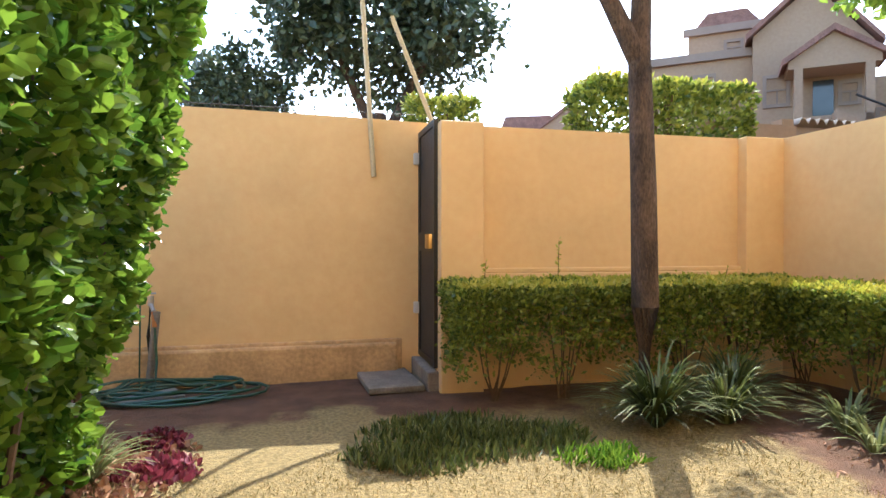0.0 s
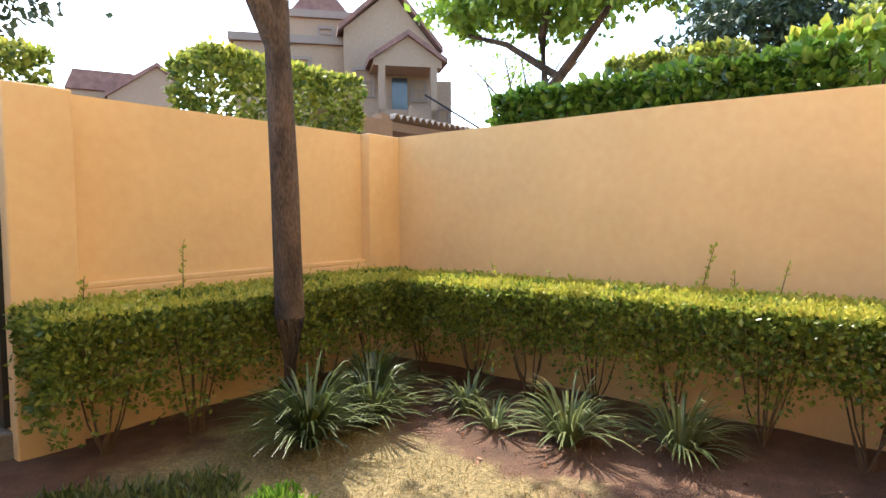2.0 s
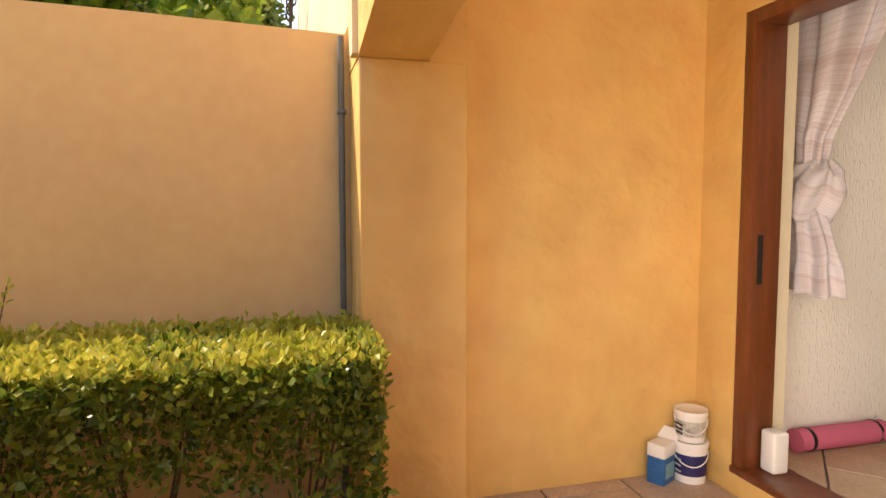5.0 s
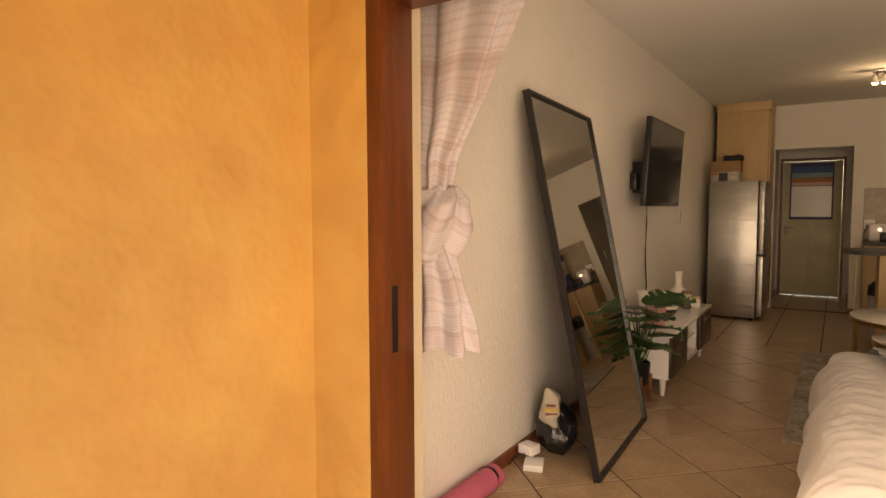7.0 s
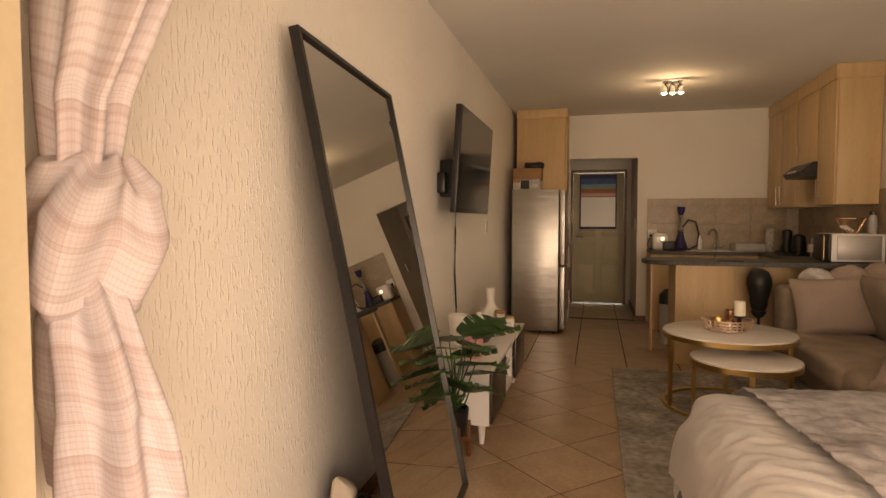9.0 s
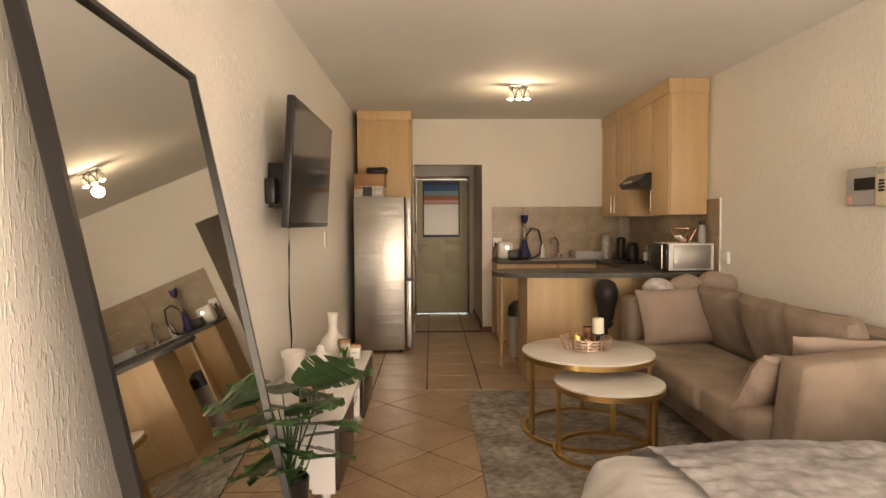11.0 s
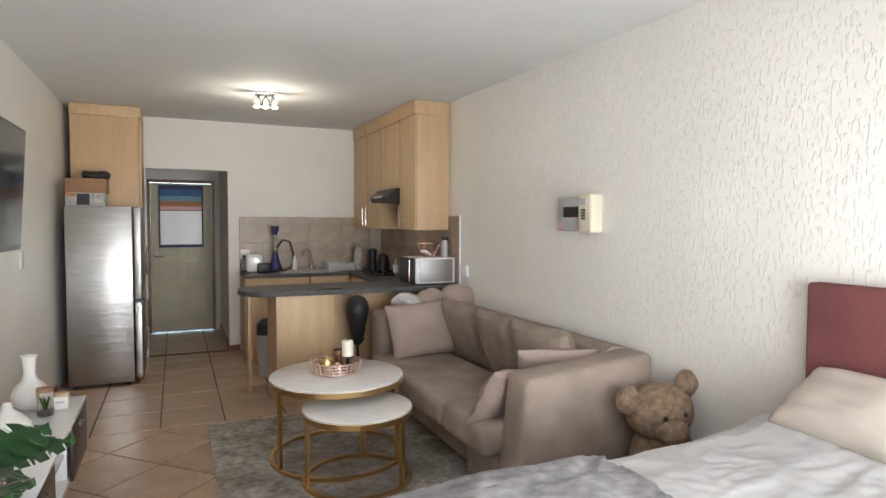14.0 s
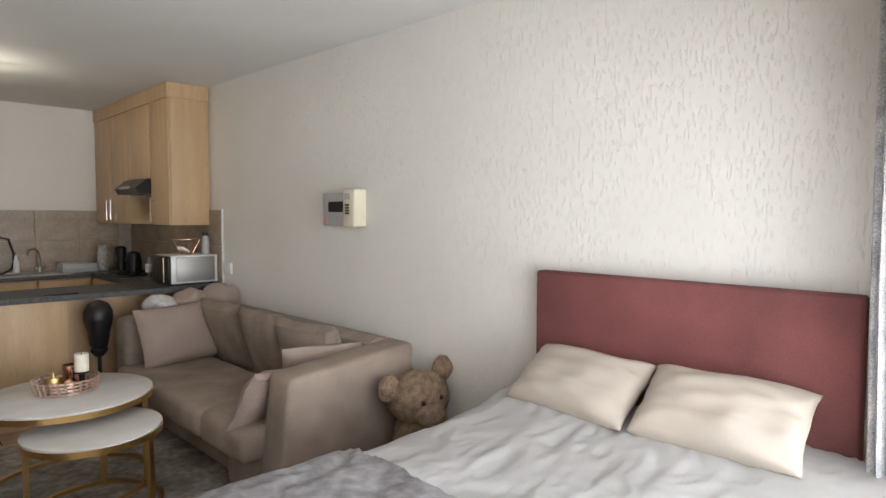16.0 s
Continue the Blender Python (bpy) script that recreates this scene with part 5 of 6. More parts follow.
def monstera(size, cuts=4):
    """One heart-shaped split leaf with slots, in the xy plane, stalk end at the origin."""
    bm = bmesh.new()
    N = 40
    outline = []
    for k in range(N + 1):
        t = k / N
        a = math.pi * t
        r = math.sin(a) ** 0.7 * (0.6 - 0.16 * t)
        slot = 1.0 if (t * (cuts * 2 + 1)) % 2 < 1.62 or t < 0.16 or t > 0.92 else 0.5
        outline.append((r * slot, t * 1.0 - 0.14 * math.exp(-((t - 0.05) / 0.08) ** 2)))
    mid = [bm.verts.new((0, size * y, -0.03 * size * math.sin(math.pi * y))) for _, y in outline]
    for s in (1, -1):
        edge = [bm.verts.new((s * size * x, size * y, size * (0.1 * x - 0.12 * y * y))) for x, y in outline]
        inner = [bm.verts.new((s * size * x * 0.38, size * y, size * (0.05 * x - 0.05 * y * y))) for x, y in outline]
        for k in range(N):
            for p, q in ((mid, inner), (inner, edge)):
                if q is edge and k % 9 == 5 and 6 < k < 34:
                    continue
                f = (p[k], q[k], q[k + 1], p[k + 1])
                bm.faces.new(f if s > 0 else f[::-1])
    return bm


rnd = random.Random(4)
for k, (dx, dy, z, sz, ang, tilt) in enumerate(((0.12, 0.05, 0.72, 0.3, 40, 20), (-0.12, 0.0, 0.72, 0.28, 170, -5), (0.02, -0.15, 0.66, 0.3, 250, -15), (0.15, -0.08, 0.56, 0.26, 330, -20), (-0.14, -0.12, 0.52, 0.26, 210, -15), (0.08, -0.14, 0.46, 0.28, 300, -30), (-0.05, -0.18, 0.42, 0.24, 255, -25), (0.16, 0.02, 0.44, 0.24, 0, -25), (-0.16, 0.06, 0.58, 0.24, 150, -10), (0.06, -0.02, 0.6, 0.26, 15, 5), (0.1, 0.12, 0.64, 0.26, 60, -5), (0.18, -0.1, 0.66, 0.25, 310, -12), (0.02, -0.2, 0.54, 0.27, 270, -22), (-0.02, 0.1, 0.66, 0.24, 100, 0), (0.2, -0.02, 0.5, 0.24, 345, -20), (0.24, 0.02, 0.7, 0.27, 20, 8), (0.1, -0.22, 0.62, 0.26, 285, -18), (-0.1, -0.2, 0.6, 0.26, 230, -12), (0.26, -0.12, 0.58, 0.25, 325, -16), (0.06, -0.24, 0.4, 0.24, 280, -30), (0.22, -0.16, 0.44, 0.23, 315, -28))):
    p = (0.2 + dx * 0.65, 2.2 + dy * 0.75, z - 0.03)
    part("stalk", tube([(0.22 + rnd.uniform(-0.02, 0.02), 2.2 + rnd.uniform(-0.02, 0.02), 0.26), (0.22 + dx * 0.4, 2.2 + dy * 0.4, z * 0.75), p], 0.005, 6, 0.003), L_MON, plant)
    m = Matrix.Translation(p) @ Euler((radians(tilt), radians(rnd.uniform(-15, 15)), radians(ang - 90)), "ZXY").to_matrix().to_4x4()
    part("leaf", spun(monstera(sz * 0.9), m), L_MON, plant)

mir = thing("leaning_mirror", (0.15, 1.3, 0), "tall black-framed mirror leaning against the wall", "mirror")
MH, MW = 1.96, 1.05
MM = Matrix.Translation((0.392, 1.38, 0.0)) @ Euler((0, radians(-11.6), 0)).to_matrix().to_4x4() @ Euler((0, 0, radians(3))).to_matrix().to_4x4()
part("glass", spun(bx(-0.006, -MW / 2 + 0.015, 0.015, 0.001, MW / 2 - 0.015, MH - 0.015), MM), MIRROR, mir, "clear mirror glass")
part("frame", spun(join(bx(-0.02, -MW / 2, 0.0, 0.014, -MW / 2 + 0.018, MH), bx(-0.02, MW / 2 - 0.018, 0, 0.014, MW / 2, MH), bx(-0.02, -MW / 2 + 0.018, 0, 0.014, MW / 2 - 0.018, 0.018), bx(-0.02, -MW / 2 + 0.018, MH - 0.018, 0.014, MW / 2 - 0.018, MH)), MM), BLACK, mir)
part("backing", spun(bx(-0.016, -MW / 2 + 0.018, 0.018, -0.008, MW / 2 - 0.018, MH - 0.018), MM), BLACK, mir)
single("light_switch", bx(XL, 4.7, 1.18, XL + 0.012, 4.78, 1.3, 0.004), WHITE, "white light switch on the wall", "switch")

# curtains
def curtain_piece(rows, nfold, seed, n=72):
    """A cloth sleeve: rows of (x, y, z, half width in x, half depth in y), pleated all round."""
    bm, rings = bmesh.new(), []
    uvl = bm.loops.layers.uv.new("UVMap")
    dense = []
    for a, b in zip(rows, rows[1:]):
        for j in range(6):
            t = j / 6
            s = t * t * (3 - 2 * t)
            dense.append([p + (q - p) * s for p, q in zip(a, b)])
    dense.append(list(rows[-1]))
    for j, (x, y, z, wx, wy) in enumerate(dense):
        ring = []
        for k in range(n):
            a = 2 * math.pi * k / n
            f = 1 + 0.2 * math.sin(nfold * a + 1.2 * math.sin(j * 0.2 + seed)) + 0.1 * noise.noise(Vector((3 * math.cos(a) + seed, 3 * math.sin(a), j * 0.25)))
            ring.append(bm.verts.new((x + wx * f * math.cos(a), y + wy * f * math.sin(a), z + 0.01 * math.sin(5 * a + seed))))
        rings.append(ring)
    for j, (a, b) in enumerate(zip(rings, rings[1:])):
        for k in range(n):
            f = bm.faces.new((a[k], a[(k + 1) % n], b[(k + 1) % n], b[k]))
            for lp, (u, v) in zip(f.loops, ((k, j), (k + 1, j), (k + 1, j + 1), (k, j + 1))):
                lp[uvl].uv = (u / n * 1.6, v / len(rings) * 1.3)
    return bm


cur = thing("curtain", (0.14, -0.02, 2.4), "pale grey plaid curtain tied in a large knot", "curtain")
part("upper_drape", curtain_piece([(0.24, 0.0, 2.45, 0.28, 0.05), (0.2, 0.0, 2.1, 0.22, 0.06), (0.13, -0.01, 1.75, 0.14, 0.06), (0.08, -0.02, 1.52, 0.075, 0.055), (0.075, -0.02, 1.34, 0.05, 0.05)], 7, 1), PLAID, cur, smooth=80)
part("knot", spun(curtain_piece([(0.0, 0.0, 0.16, 0.03, 0.03), (0.0, 0.0, 0.12, 0.085, 0.075), (0.0, 0.0, 0.03, 0.12, 0.1), (0.0, 0, -0.1, 0.105, 0.09), (0, 0, -0.15, 0.05, 0.05)], 4, 5), pose(0.07, -0.02, 1.27, 6, 20, 20)), PLAID, cur, smooth=80)
part("lower_drape", curtain_piece([(0.07, -0.02, 1.22, 0.05, 0.045), (0.08, -0.02, 1.1, 0.085, 0.06), (0.1, -0.01, 0.95, 0.105, 0.07), (0.12, -0.01, 0.8, 0.12, 0.08)], 6, 3), PLAID, cur, smooth=80)
cur2 = thing("curtain", (3.3, -0.06, 2.4), "dark grey plaid curtain hanging beside the headboard", "curtain")
part("drape", curtain_piece([(3.32, 0.06, 2.45, 0.1, 0.05), (3.32, 0.06, 1.3, 0.085, 0.045), (3.32, 0.03, 0.05, 0.1, 0.05)], 9, 7), DRAPE, cur2, "grey patterned drape", smooth=80)
single("curtain_rail", tube([(0.0, 0.0, 2.47), (3.4, -0.05, 2.47)], 0.012, 8), STEEL, "thin metal curtain rail", "curtain rail")

# floor things by the door
mat_roll = thing("yoga_mat", (0.01, 0.3, 0.0), "rolled pink yoga mat by the wall", "yoga mat")
part("roll", tube([(0.005, 0.02, 0.058), (0.01, 0.56, 0.058)], 0.057, 20), PINK, mat_roll)
for y in (0.08, 0.5):
    part("strap", tube([(0.007, y, 0.058), (0.007, y + 0.018, 0.058)], 0.0595, 20), BLACK, mat_roll, "black elastic strap")
pk = thing("power_adapter", (0.05, 0.95, 0), "white power adapters on the floor", "adapter")
part("brick", spun(bx(-0.05, -0.06, 0, 0.05, 0.06, 0.035, 0.006), pose(0.08, 0.86, 0, 0, 0, 20)), WHITE, pk)
part("plug", spun(bx(-0.045, -0.04, 0, 0.045, 0.04, 0.05, 0.006), pose(0.02, 0.93, 0.04, 0, 0, -10)), WHITE, pk)
part("cord", tube([(0.02, 0.9, 0.05), (-0.03, 0.85, 0.03), (-0.03, 0.8, 0.01)], 0.004, 6), BLACK, pk)
bag = thing("bag", (0.08, 1.15, 0), "black bin bag with a printed yellow shopping bag", "bag")
part("bin_bag", ruffle(ball(0.09, 1.14, 0.13, 0.11, 0.13, 0.15), 0.04, 14), PLASTICB, bag)
part("shopping_bag", ruffle(ball(0.09, 1.06, 0.25, 0.05, 0.06, 0.12), 0.03, 16), CREAML, bag, "cream and yellow printed bag")
for k, w in enumerate((0.05, 0.075, 0.065, 0.045)):
    part("print", spun(bx(-w / 2, -0.004, -0.006, w / 2, 0.004, 0.006), pose(0.112, 1.0 + 0.004 * k, 0.29 - 0.024 * k, 0, 0, 30)), YELLOW if k == 1 else MAHOG, bag, "line of print")
single("white_router", bx(0.15, -0.33, 0.022, 0.235, -0.245, 0.21, 0.015, 3), WHITE, "white upright wireless router on the threshold", "router")

# ---- right wall ----
al = thing("alarm_panel", (XR - 0.04, 2.95, 1.58), "beige alarm box and keypad on the textured wall", "alarm panel")
part("box", bx(XR - 0.1, 2.96, 1.46, XR, 3.22, 1.68, 0.008), GREYP, al, "grey distribution box")
part("window", bx(XR - 0.104, 2.99, 1.55, XR - 0.1, 3.15, 1.62), BLACK, al, "dark breaker window")
part("keypad", bx(XR - 0.125, 2.83, 1.45, XR, 2.96, 1.7, 0.016, 3), CREAM, al, "cream keypad housing")
part("display", bx(XR - 0.128, 2.88, 1.63, XR - 0.125, 2.94, 1.67), GREYP, al)
for r in range(4):
    for c in range(3):
        part("key", bx(XR - 0.128, 2.885 + 0.015 * c, 1.535 + 0.018 * r, XR - 0.125, 2.896 + 0.015 * c, 1.547 + 0.018 * r), BLACK, al)
part("label", bx(XR - 0.103, 3.17, 1.47, XR - 0.1, 3.21, 1.52), BLUSH, al, "small red printed label")
single("wall_socket", bx(XR - 0.12, 4.6, 1.02, XR, 4.72, 1.12, 0.004), WHITE, "white wall socket beside the worktop", "socket")

# ---- kitchen ----
fr = thing("fridge", (0.27, 6.2, 0), "tall brushed steel fridge freezer seen from its side", "fridge")
part("cabinet", bx(-0.03, 5.93, 0.03, 0.5, 6.5, 1.65, 0.006), FILM, fr)
part("upper_door", bx(0.51, 5.935, 0.79, 0.575, 6.495, 1.645, 0.012, 3), FILM, fr)
part("lower_door", bx(0.51, 5.935, 0.05, 0.575, 6.495, 0.77, 0.012, 3), FILM, fr)
part("hinge", bx(0.5, 5.95, 0.765, 0.6, 6.0, 0.795), BLACK, fr)
for z in (0.98, 0.45):
    part("handle", tube([(0.6, 6.42, z), (0.6, 6.42, z + 0.28)], 0.01, 8), CHROME, fr)
for y in (5.98, 6.45):
    for x in (0.02, 0.45):
        part("foot", tube([(x, y, 0), (x, y, 0.03)], 0.02, 8), BLACK, fr)
bxs = thing("appliance_box", (0.12, 6.15, 1.65), "printed appliance carton on top of the fridge", "box")
part("carton", bx(-0.03, 6.0, 1.65, 0.28, 6.3, 1.77, 0.003), GREYL, bxs)
part("print", bx(0.06, 5.997, 1.66, 0.16, 6.0, 1.76), BLACK, bxs, "dark printed picture of an appliance")
part("stripe", bx(-0.03, 5.997, 1.735, 0.05, 5.9995, 1.765), ORANGE, bxs)
plain_box = single("cardboard_box", bx(-0.03, 6.0, 1.77, 0.29, 6.3, 1.9, 0.003), CARD, "plain brown cardboard box", "box")
cloth = single("black_cloth", ruffle(ball(0.2, 6.12, 1.93, 0.12, 0.08, 0.05), 0.03, 12), BLACK, "crumpled black cloth on the box", "cloth")
pantry = thing("tall_cabinet", (0.25, 6.8, 0), "tall maple cabinet beside the fridge", "cabinet")
part("carcass", bx(-0.055, 6.53, 0, 0.535, 7.09, 2.55, 0.002), MAPLE, pantry)
part("cornice", bx(-0.055, 6.5, 2.55, 0.56, 7.09, 2.655, 0.004), MAPLE, pantry)
for z0, z1 in ((0.1, 0.88), (0.89, 1.6), (1.61, 2.53)):
    d = part("door", bx(0.54, 6.54, z0, 0.556, 7.08, z1, 0.002), MAPLE, pantry)
    part("handle", tube([(0.58, 6.6, z0 + 0.1), (0.58, 6.6, z0 + 0.3)], 0.006, 8), CHROME, d)

for ob in (fr, bxs, plain_box, cloth, pantry):
    ob.location.x += 0.06

W0 = 0.895


def worktop(poly, name, label):
    bm = prism(poly, "z", W0, W0 + 0.04)
    bmesh.ops.bevel(bm, geom=[e for e in bm.edges], offset=0.006, segments=2, affect="EDGES")
    return single(name, bm, GRANITE, label, "worktop")


end = [(1.62 - 0.25 * math.sin(a) * 0.9, 5.08 + 0.3 * math.cos(a) * 1.0) for a in [math.pi * k / 12 for k in range(13)]]
worktop([(3.335, 4.7), (3.335, 5.38), *end, ], "peninsula_worktop", "dark speckled worktop of the breakfast peninsula")
worktop([(2.76, 5.38), (3.335, 5.38), (3.335, 7.09), (1.6, 7.09), (1.6, 6.5), (2.76, 6.5)], "kitchen_worktop", "dark speckled kitchen worktop")
pn = thing("peninsula", (2.4, 5.0, 0), "maple breakfast peninsula with an open niche", "kitchen unit")
part("front_panel", bx(1.67, 4.78, 0.0, 2.15, 4.8, W0, 0.002), MAPLE, pn)
part("side_panel", bx(1.67, 4.8, 0, 1.69, 5.3, W0), MAPLE, pn)
part("back_panel", bx(1.69, 4.98, 0, 3.33, 5.0, W0), MAPLE, pn)
part("end_panel", bx(1.5, 5.28, 0, 1.52, 5.38, W0), MAPLE, pn)
for x0, x1, y0, y1 in ((1.6, 2.3, 6.52, 7.08), (2.31, 2.76, 6.52, 7.08), (2.78, 3.33, 5.4, 6.5)):
    u = thing("base_unit", ((x0 + x1) / 2, (y0 + y1) / 2, 0), "maple kitchen base unit under the worktop", "kitchen unit", "kitchen base units")
    part("carcass", bx(x0, y0, 0.1, x1, y1, W0), MAPLE, u)
    part("plinth", bx(x0 + 0.03, y0 + 0.03, 0, x1 - 0.03, y1, 0.1), MAPLE, u)
    d = part("door", bx(x0 + 0.01, y0 - 0.018, 0.12, x1 - 0.01, y0 - 0.002, W0 - 0.02, 0.002) if y0 > 6 else bx(x0 - 0.018, y0 + 0.01, 0.12, x0 - 0.002, y1 - 0.01, W0 - 0.02, 0.002), MAPLE, u)
wc = {"a": (5.0, 5.42, 1.44), "b": (5.43, 6.02, 1.86), "c": (6.03, 6.55, 1.44), "d": (6.56, 7.09, 1.44)}
for key, (y0, y1, z0) in wc.items():
    u = thing("wall_unit", (3.15, (y0 + y1) / 2, z0), "maple wall cabinet up to the ceiling" if key != "b" else "short maple wall cabinet above the cooker hood", "kitchen unit", "kitchen wall units")
    part("carcass", bx(3, y0, z0, 3.335, y1, 2.53, 0.002), MAPLE, u)
    d = part("door", bx(2.98, y0 + 0.004, z0 + 0.003, 2.998, y1 - 0.004, 2.528, 0.002), MAPLE, u)
    part("cornice", bx(2.97, y0 - (0.01 if key == "a" else 0), 2.53, 3.335, y1, 2.655), MAPLE, u)
    if key != "b":
        hy = {"a": 5.36, "c": 6.49, "d": 6.62}[key]
        part("handle", join(tube([(2.95, hy, z0 + 0.04), (2.95, hy, z0 + 0.24)], 0.006, 8), bx(2.95, hy - 0.004, z0 + 0.06, 2.98, hy + 0.004, z0 + 0.068), bx(2.95, hy - 0.004, z0 + 0.212, 2.98, hy + 0.004, z0 + 0.22)), CHROME, d)
hood = thing("cooker_hood", (3.05, 5.72, 1.74), "black angled cooker hood under the wall cabinet", "cooker hood")
part("body", prism([(3.33, 1.72), (2.88, 1.72), (2.85, 1.77), (2.95, 1.855), (3.33, 1.855)], "y", 5.435, 6.015), BLACK, hood)
part("slider", bx(2.845, 5.6, 1.765, 2.865, 5.85, 1.785), GREYP, hood)

# ceiling light with three spots
cl = thing("ceiling_light", (1.67, 5.3, 2.66), "chrome three-spot ceiling light, switched on", "ceiling light")
part("plate", bx(1.58, 5.24, 2.635, 1.76, 5.36, 2.66, 0.006), CHROME, cl)
for k, (x, dx) in enumerate(((1.62, -0.025), (1.67, 0.0), (1.72, 0.025))):
    sp = part("spot", lathe([(0.02, 2.61), (0.032, 2.59), (0.038, 2.53), (0.034, 2.53), (0.026, 2.58)], x + dx, 5.28, 18), CHROME, cl)
    part("bulb", ball(x + dx, 5.28, 2.535, 0.022, 0.026, 0.02, 2), LAMP, sp, "glowing warm bulb")
    part("arm", tube([(x, 5.3, 2.64), (x + dx, 5.28, 2.6)], 0.008, 6), CHROME, cl)
spot_l = new("ceiling_lamp", bpy.data.lights.new("ceiling_lamp", "POINT"))
spot_l.data.energy, spot_l.data.color, spot_l.data.shadow_soft_size = 1.4, (1.0, 0.85, 0.62), 0.05
spot_l.location = (1.67, 5.28, 2.45)

# passage door with poster
pd = thing("door_2", (1.0, 8.7, 0), "cream panelled door with a poster, seen down the passage", "door", kind="structure")
part("door_frame", join(bx(0.58, 8.66, 0, 0.615, 8.74, 2.08), bx(1.385, 8.66, 0, 1.42, 8.74, 2.08), bx(0.615, 8.66, 2.04, 1.385, 8.74, 2.08)), MAHOG, pd, "dark brown door frame")
leafd = part("door_leaf", bx(0.617, 8.69, 0.012, 1.383, 8.73, 2.035, 0.003), DOORP, pd)
for x0 in (0.7, 1.05):
    for z0, z1 in ((0.15, 0.6), (0.7, 0.95), (1.05, 1.9)):
        part("panel", bx(x0, 8.684, z0, x0 + 0.26, 8.692, z1, 0.004), DOORP, leafd)
part("lock_plate", bx(0.65, 8.68, 0.92, 0.685, 8.69, 1.12, 0.004), STEEL, leafd)
part("door_handle", join(tube([(0.667, 8.68, 1.04), (0.667, 8.64, 1.04)], 0.01, 8), tube([(0.667, 8.645, 1.04), (0.77, 8.645, 1.035)], 0.009, 8)), CHROME, leafd, "steel lever handle")
po = thing("poster", (1.0, 8.68, 1.6), "poster sheet with blue, orange and white bands on the door", "poster")
for z0, z1, m in ((1.95, 2.01, NAVY), (1.86, 1.95, BLUE), (1.79, 1.86, TEAL), (1.72, 1.79, ORANGE), (1.67, 1.72, BLUSH), (1.66, 1.67, BLACK), (1.2, 1.66, WHITE), (1.16, 1.2, NAVY)):
    part("band", bx(0.72, 8.674, z0, 1.27, 8.679, z1), m, po)
part("edge", join(bx(0.715, 8.672, 1.16, 0.735, 8.68, 2.01), bx(1.255, 8.672, 1.16, 1.275, 8.68, 2.01)), NAVY, po)
single("passage_switch", bx(1.475, 7.6, 1.2, 1.49, 7.68, 1.32, 0.003), WHITE, "white light switch in the passage", "switch")

WT = W0 + 0.04
# things on the worktops
sk = thing("kitchen_sink", (2.3, 6.8, WT), "stainless steel sink set into the worktop", "sink")
part("rim", join(bx(2.0, 6.56, WT, 2.62, 6.6, WT + 0.006), bx(2.0, 6.98, WT, 2.62, 7.02, WT + 0.006), bx(2.0, 6.6, WT, 2.04, 6.98, WT + 0.006), bx(2.58, 6.6, WT, 2.62, 6.98, WT + 0.006)), STEEL, sk)
part("drainer", bx(2.04, 6.6, WT, 2.58, 6.98, WT + 0.003), STEEL, sk)
fa = thing("kitchen_tap", (2.42, 7.02, WT), "chrome swan-neck mixer tap behind the sink", "tap")
part("body", lathe([(0.025, WT), (0.022, WT + 0.05), (0.014, WT + 0.06)], 2.42, 6.99, 16), CHROME, fa)
part("spout", tube([(2.42, 6.99, WT + 0.05), (2.41, 6.98, WT + 0.2), (2.37, 6.94, WT + 0.25), (2.31, 6.88, WT + 0.24), (2.29, 6.86, WT + 0.19)], 0.011, 10), CHROME, fa)
for s in (-0.05, 0.05):
    part("lever", tube([(2.42 + s * 0.4, 6.99, WT + 0.04), (2.42 + s, 6.99, WT + 0.06)], 0.012, 8), CHROME, fa)
hk = thing("hookah", (1.98, 6.9, WT), "blue glass hookah with a coiled black hose", "hookah")
part("base", lathe([(0.075, WT), (0.08, WT + 0.04), (0.05, WT + 0.12), (0.03, WT + 0.2), (0.034, WT + 0.22)], 1.98, 6.9, 24), NAVY, hk, "dark blue glass base")
part("stem", lathe([(0.02, WT + 0.22), (0.035, WT + 0.25), (0.015, WT + 0.28), (0.013, WT + 0.38), (0.026, WT + 0.4), (0.012, WT + 0.43)], 1.98, 6.9, 16), STEEL, hk)
part("bowl", lathe([(0.02, WT + 0.43), (0.04, WT + 0.47), (0.045, WT + 0.53), (0.036, WT + 0.53)], 1.98, 6.9, 18), NAVY, hk)
part("hose", tube([(2.0, 6.9, WT + 0.28), (2.06, 6.87, WT + 0.37), (2.14, 6.86, WT + 0.35), (2.18, 6.86, WT + 0.2), (2.16, 6.86, WT + 0.06), (2.08, 6.84, WT + 0.012), (1.9, 6.8, WT + 0.012)], 0.011, 8), BLACK, hk)
part("tray", lathe([(0.11, WT), (0.115, WT + 0.008), (0.1, WT + 0.012)], 1.98, 6.9, 20), BLACK, hk)
hu = thing("humidifier", (1.73, 6.9, WT), "white tabletop appliance with a glowing dial", "appliance")
part("body", bx(1.65, 6.82, WT, 1.83, 6.98, WT + 0.21, 0.03, 3), WHITE, hu)
part("dial", tube([(1.76, 6.818, WT + 0.14), (1.76, 6.815, WT + 0.14)], 0.016, 16), DIAL, hu, "glowing warm dial")
single("toaster", bx(1.76, 6.7, WT, 1.9, 6.8, WT + 0.11, 0.015, 3), BLACK, "small black toaster on the worktop", "toaster")
single("soap_bottle", lathe([(0.03, WT), (0.032, WT + 0.12), (0.015, WT + 0.15), (0.015, WT + 0.18)], 2.22, 7.02, 16), WHITE, "white soap bottle behind the sink", "bottle")
sc = thing("wall_socket", (1.65, 7.09, 1.15), "white double wall socket above the worktop", "socket")
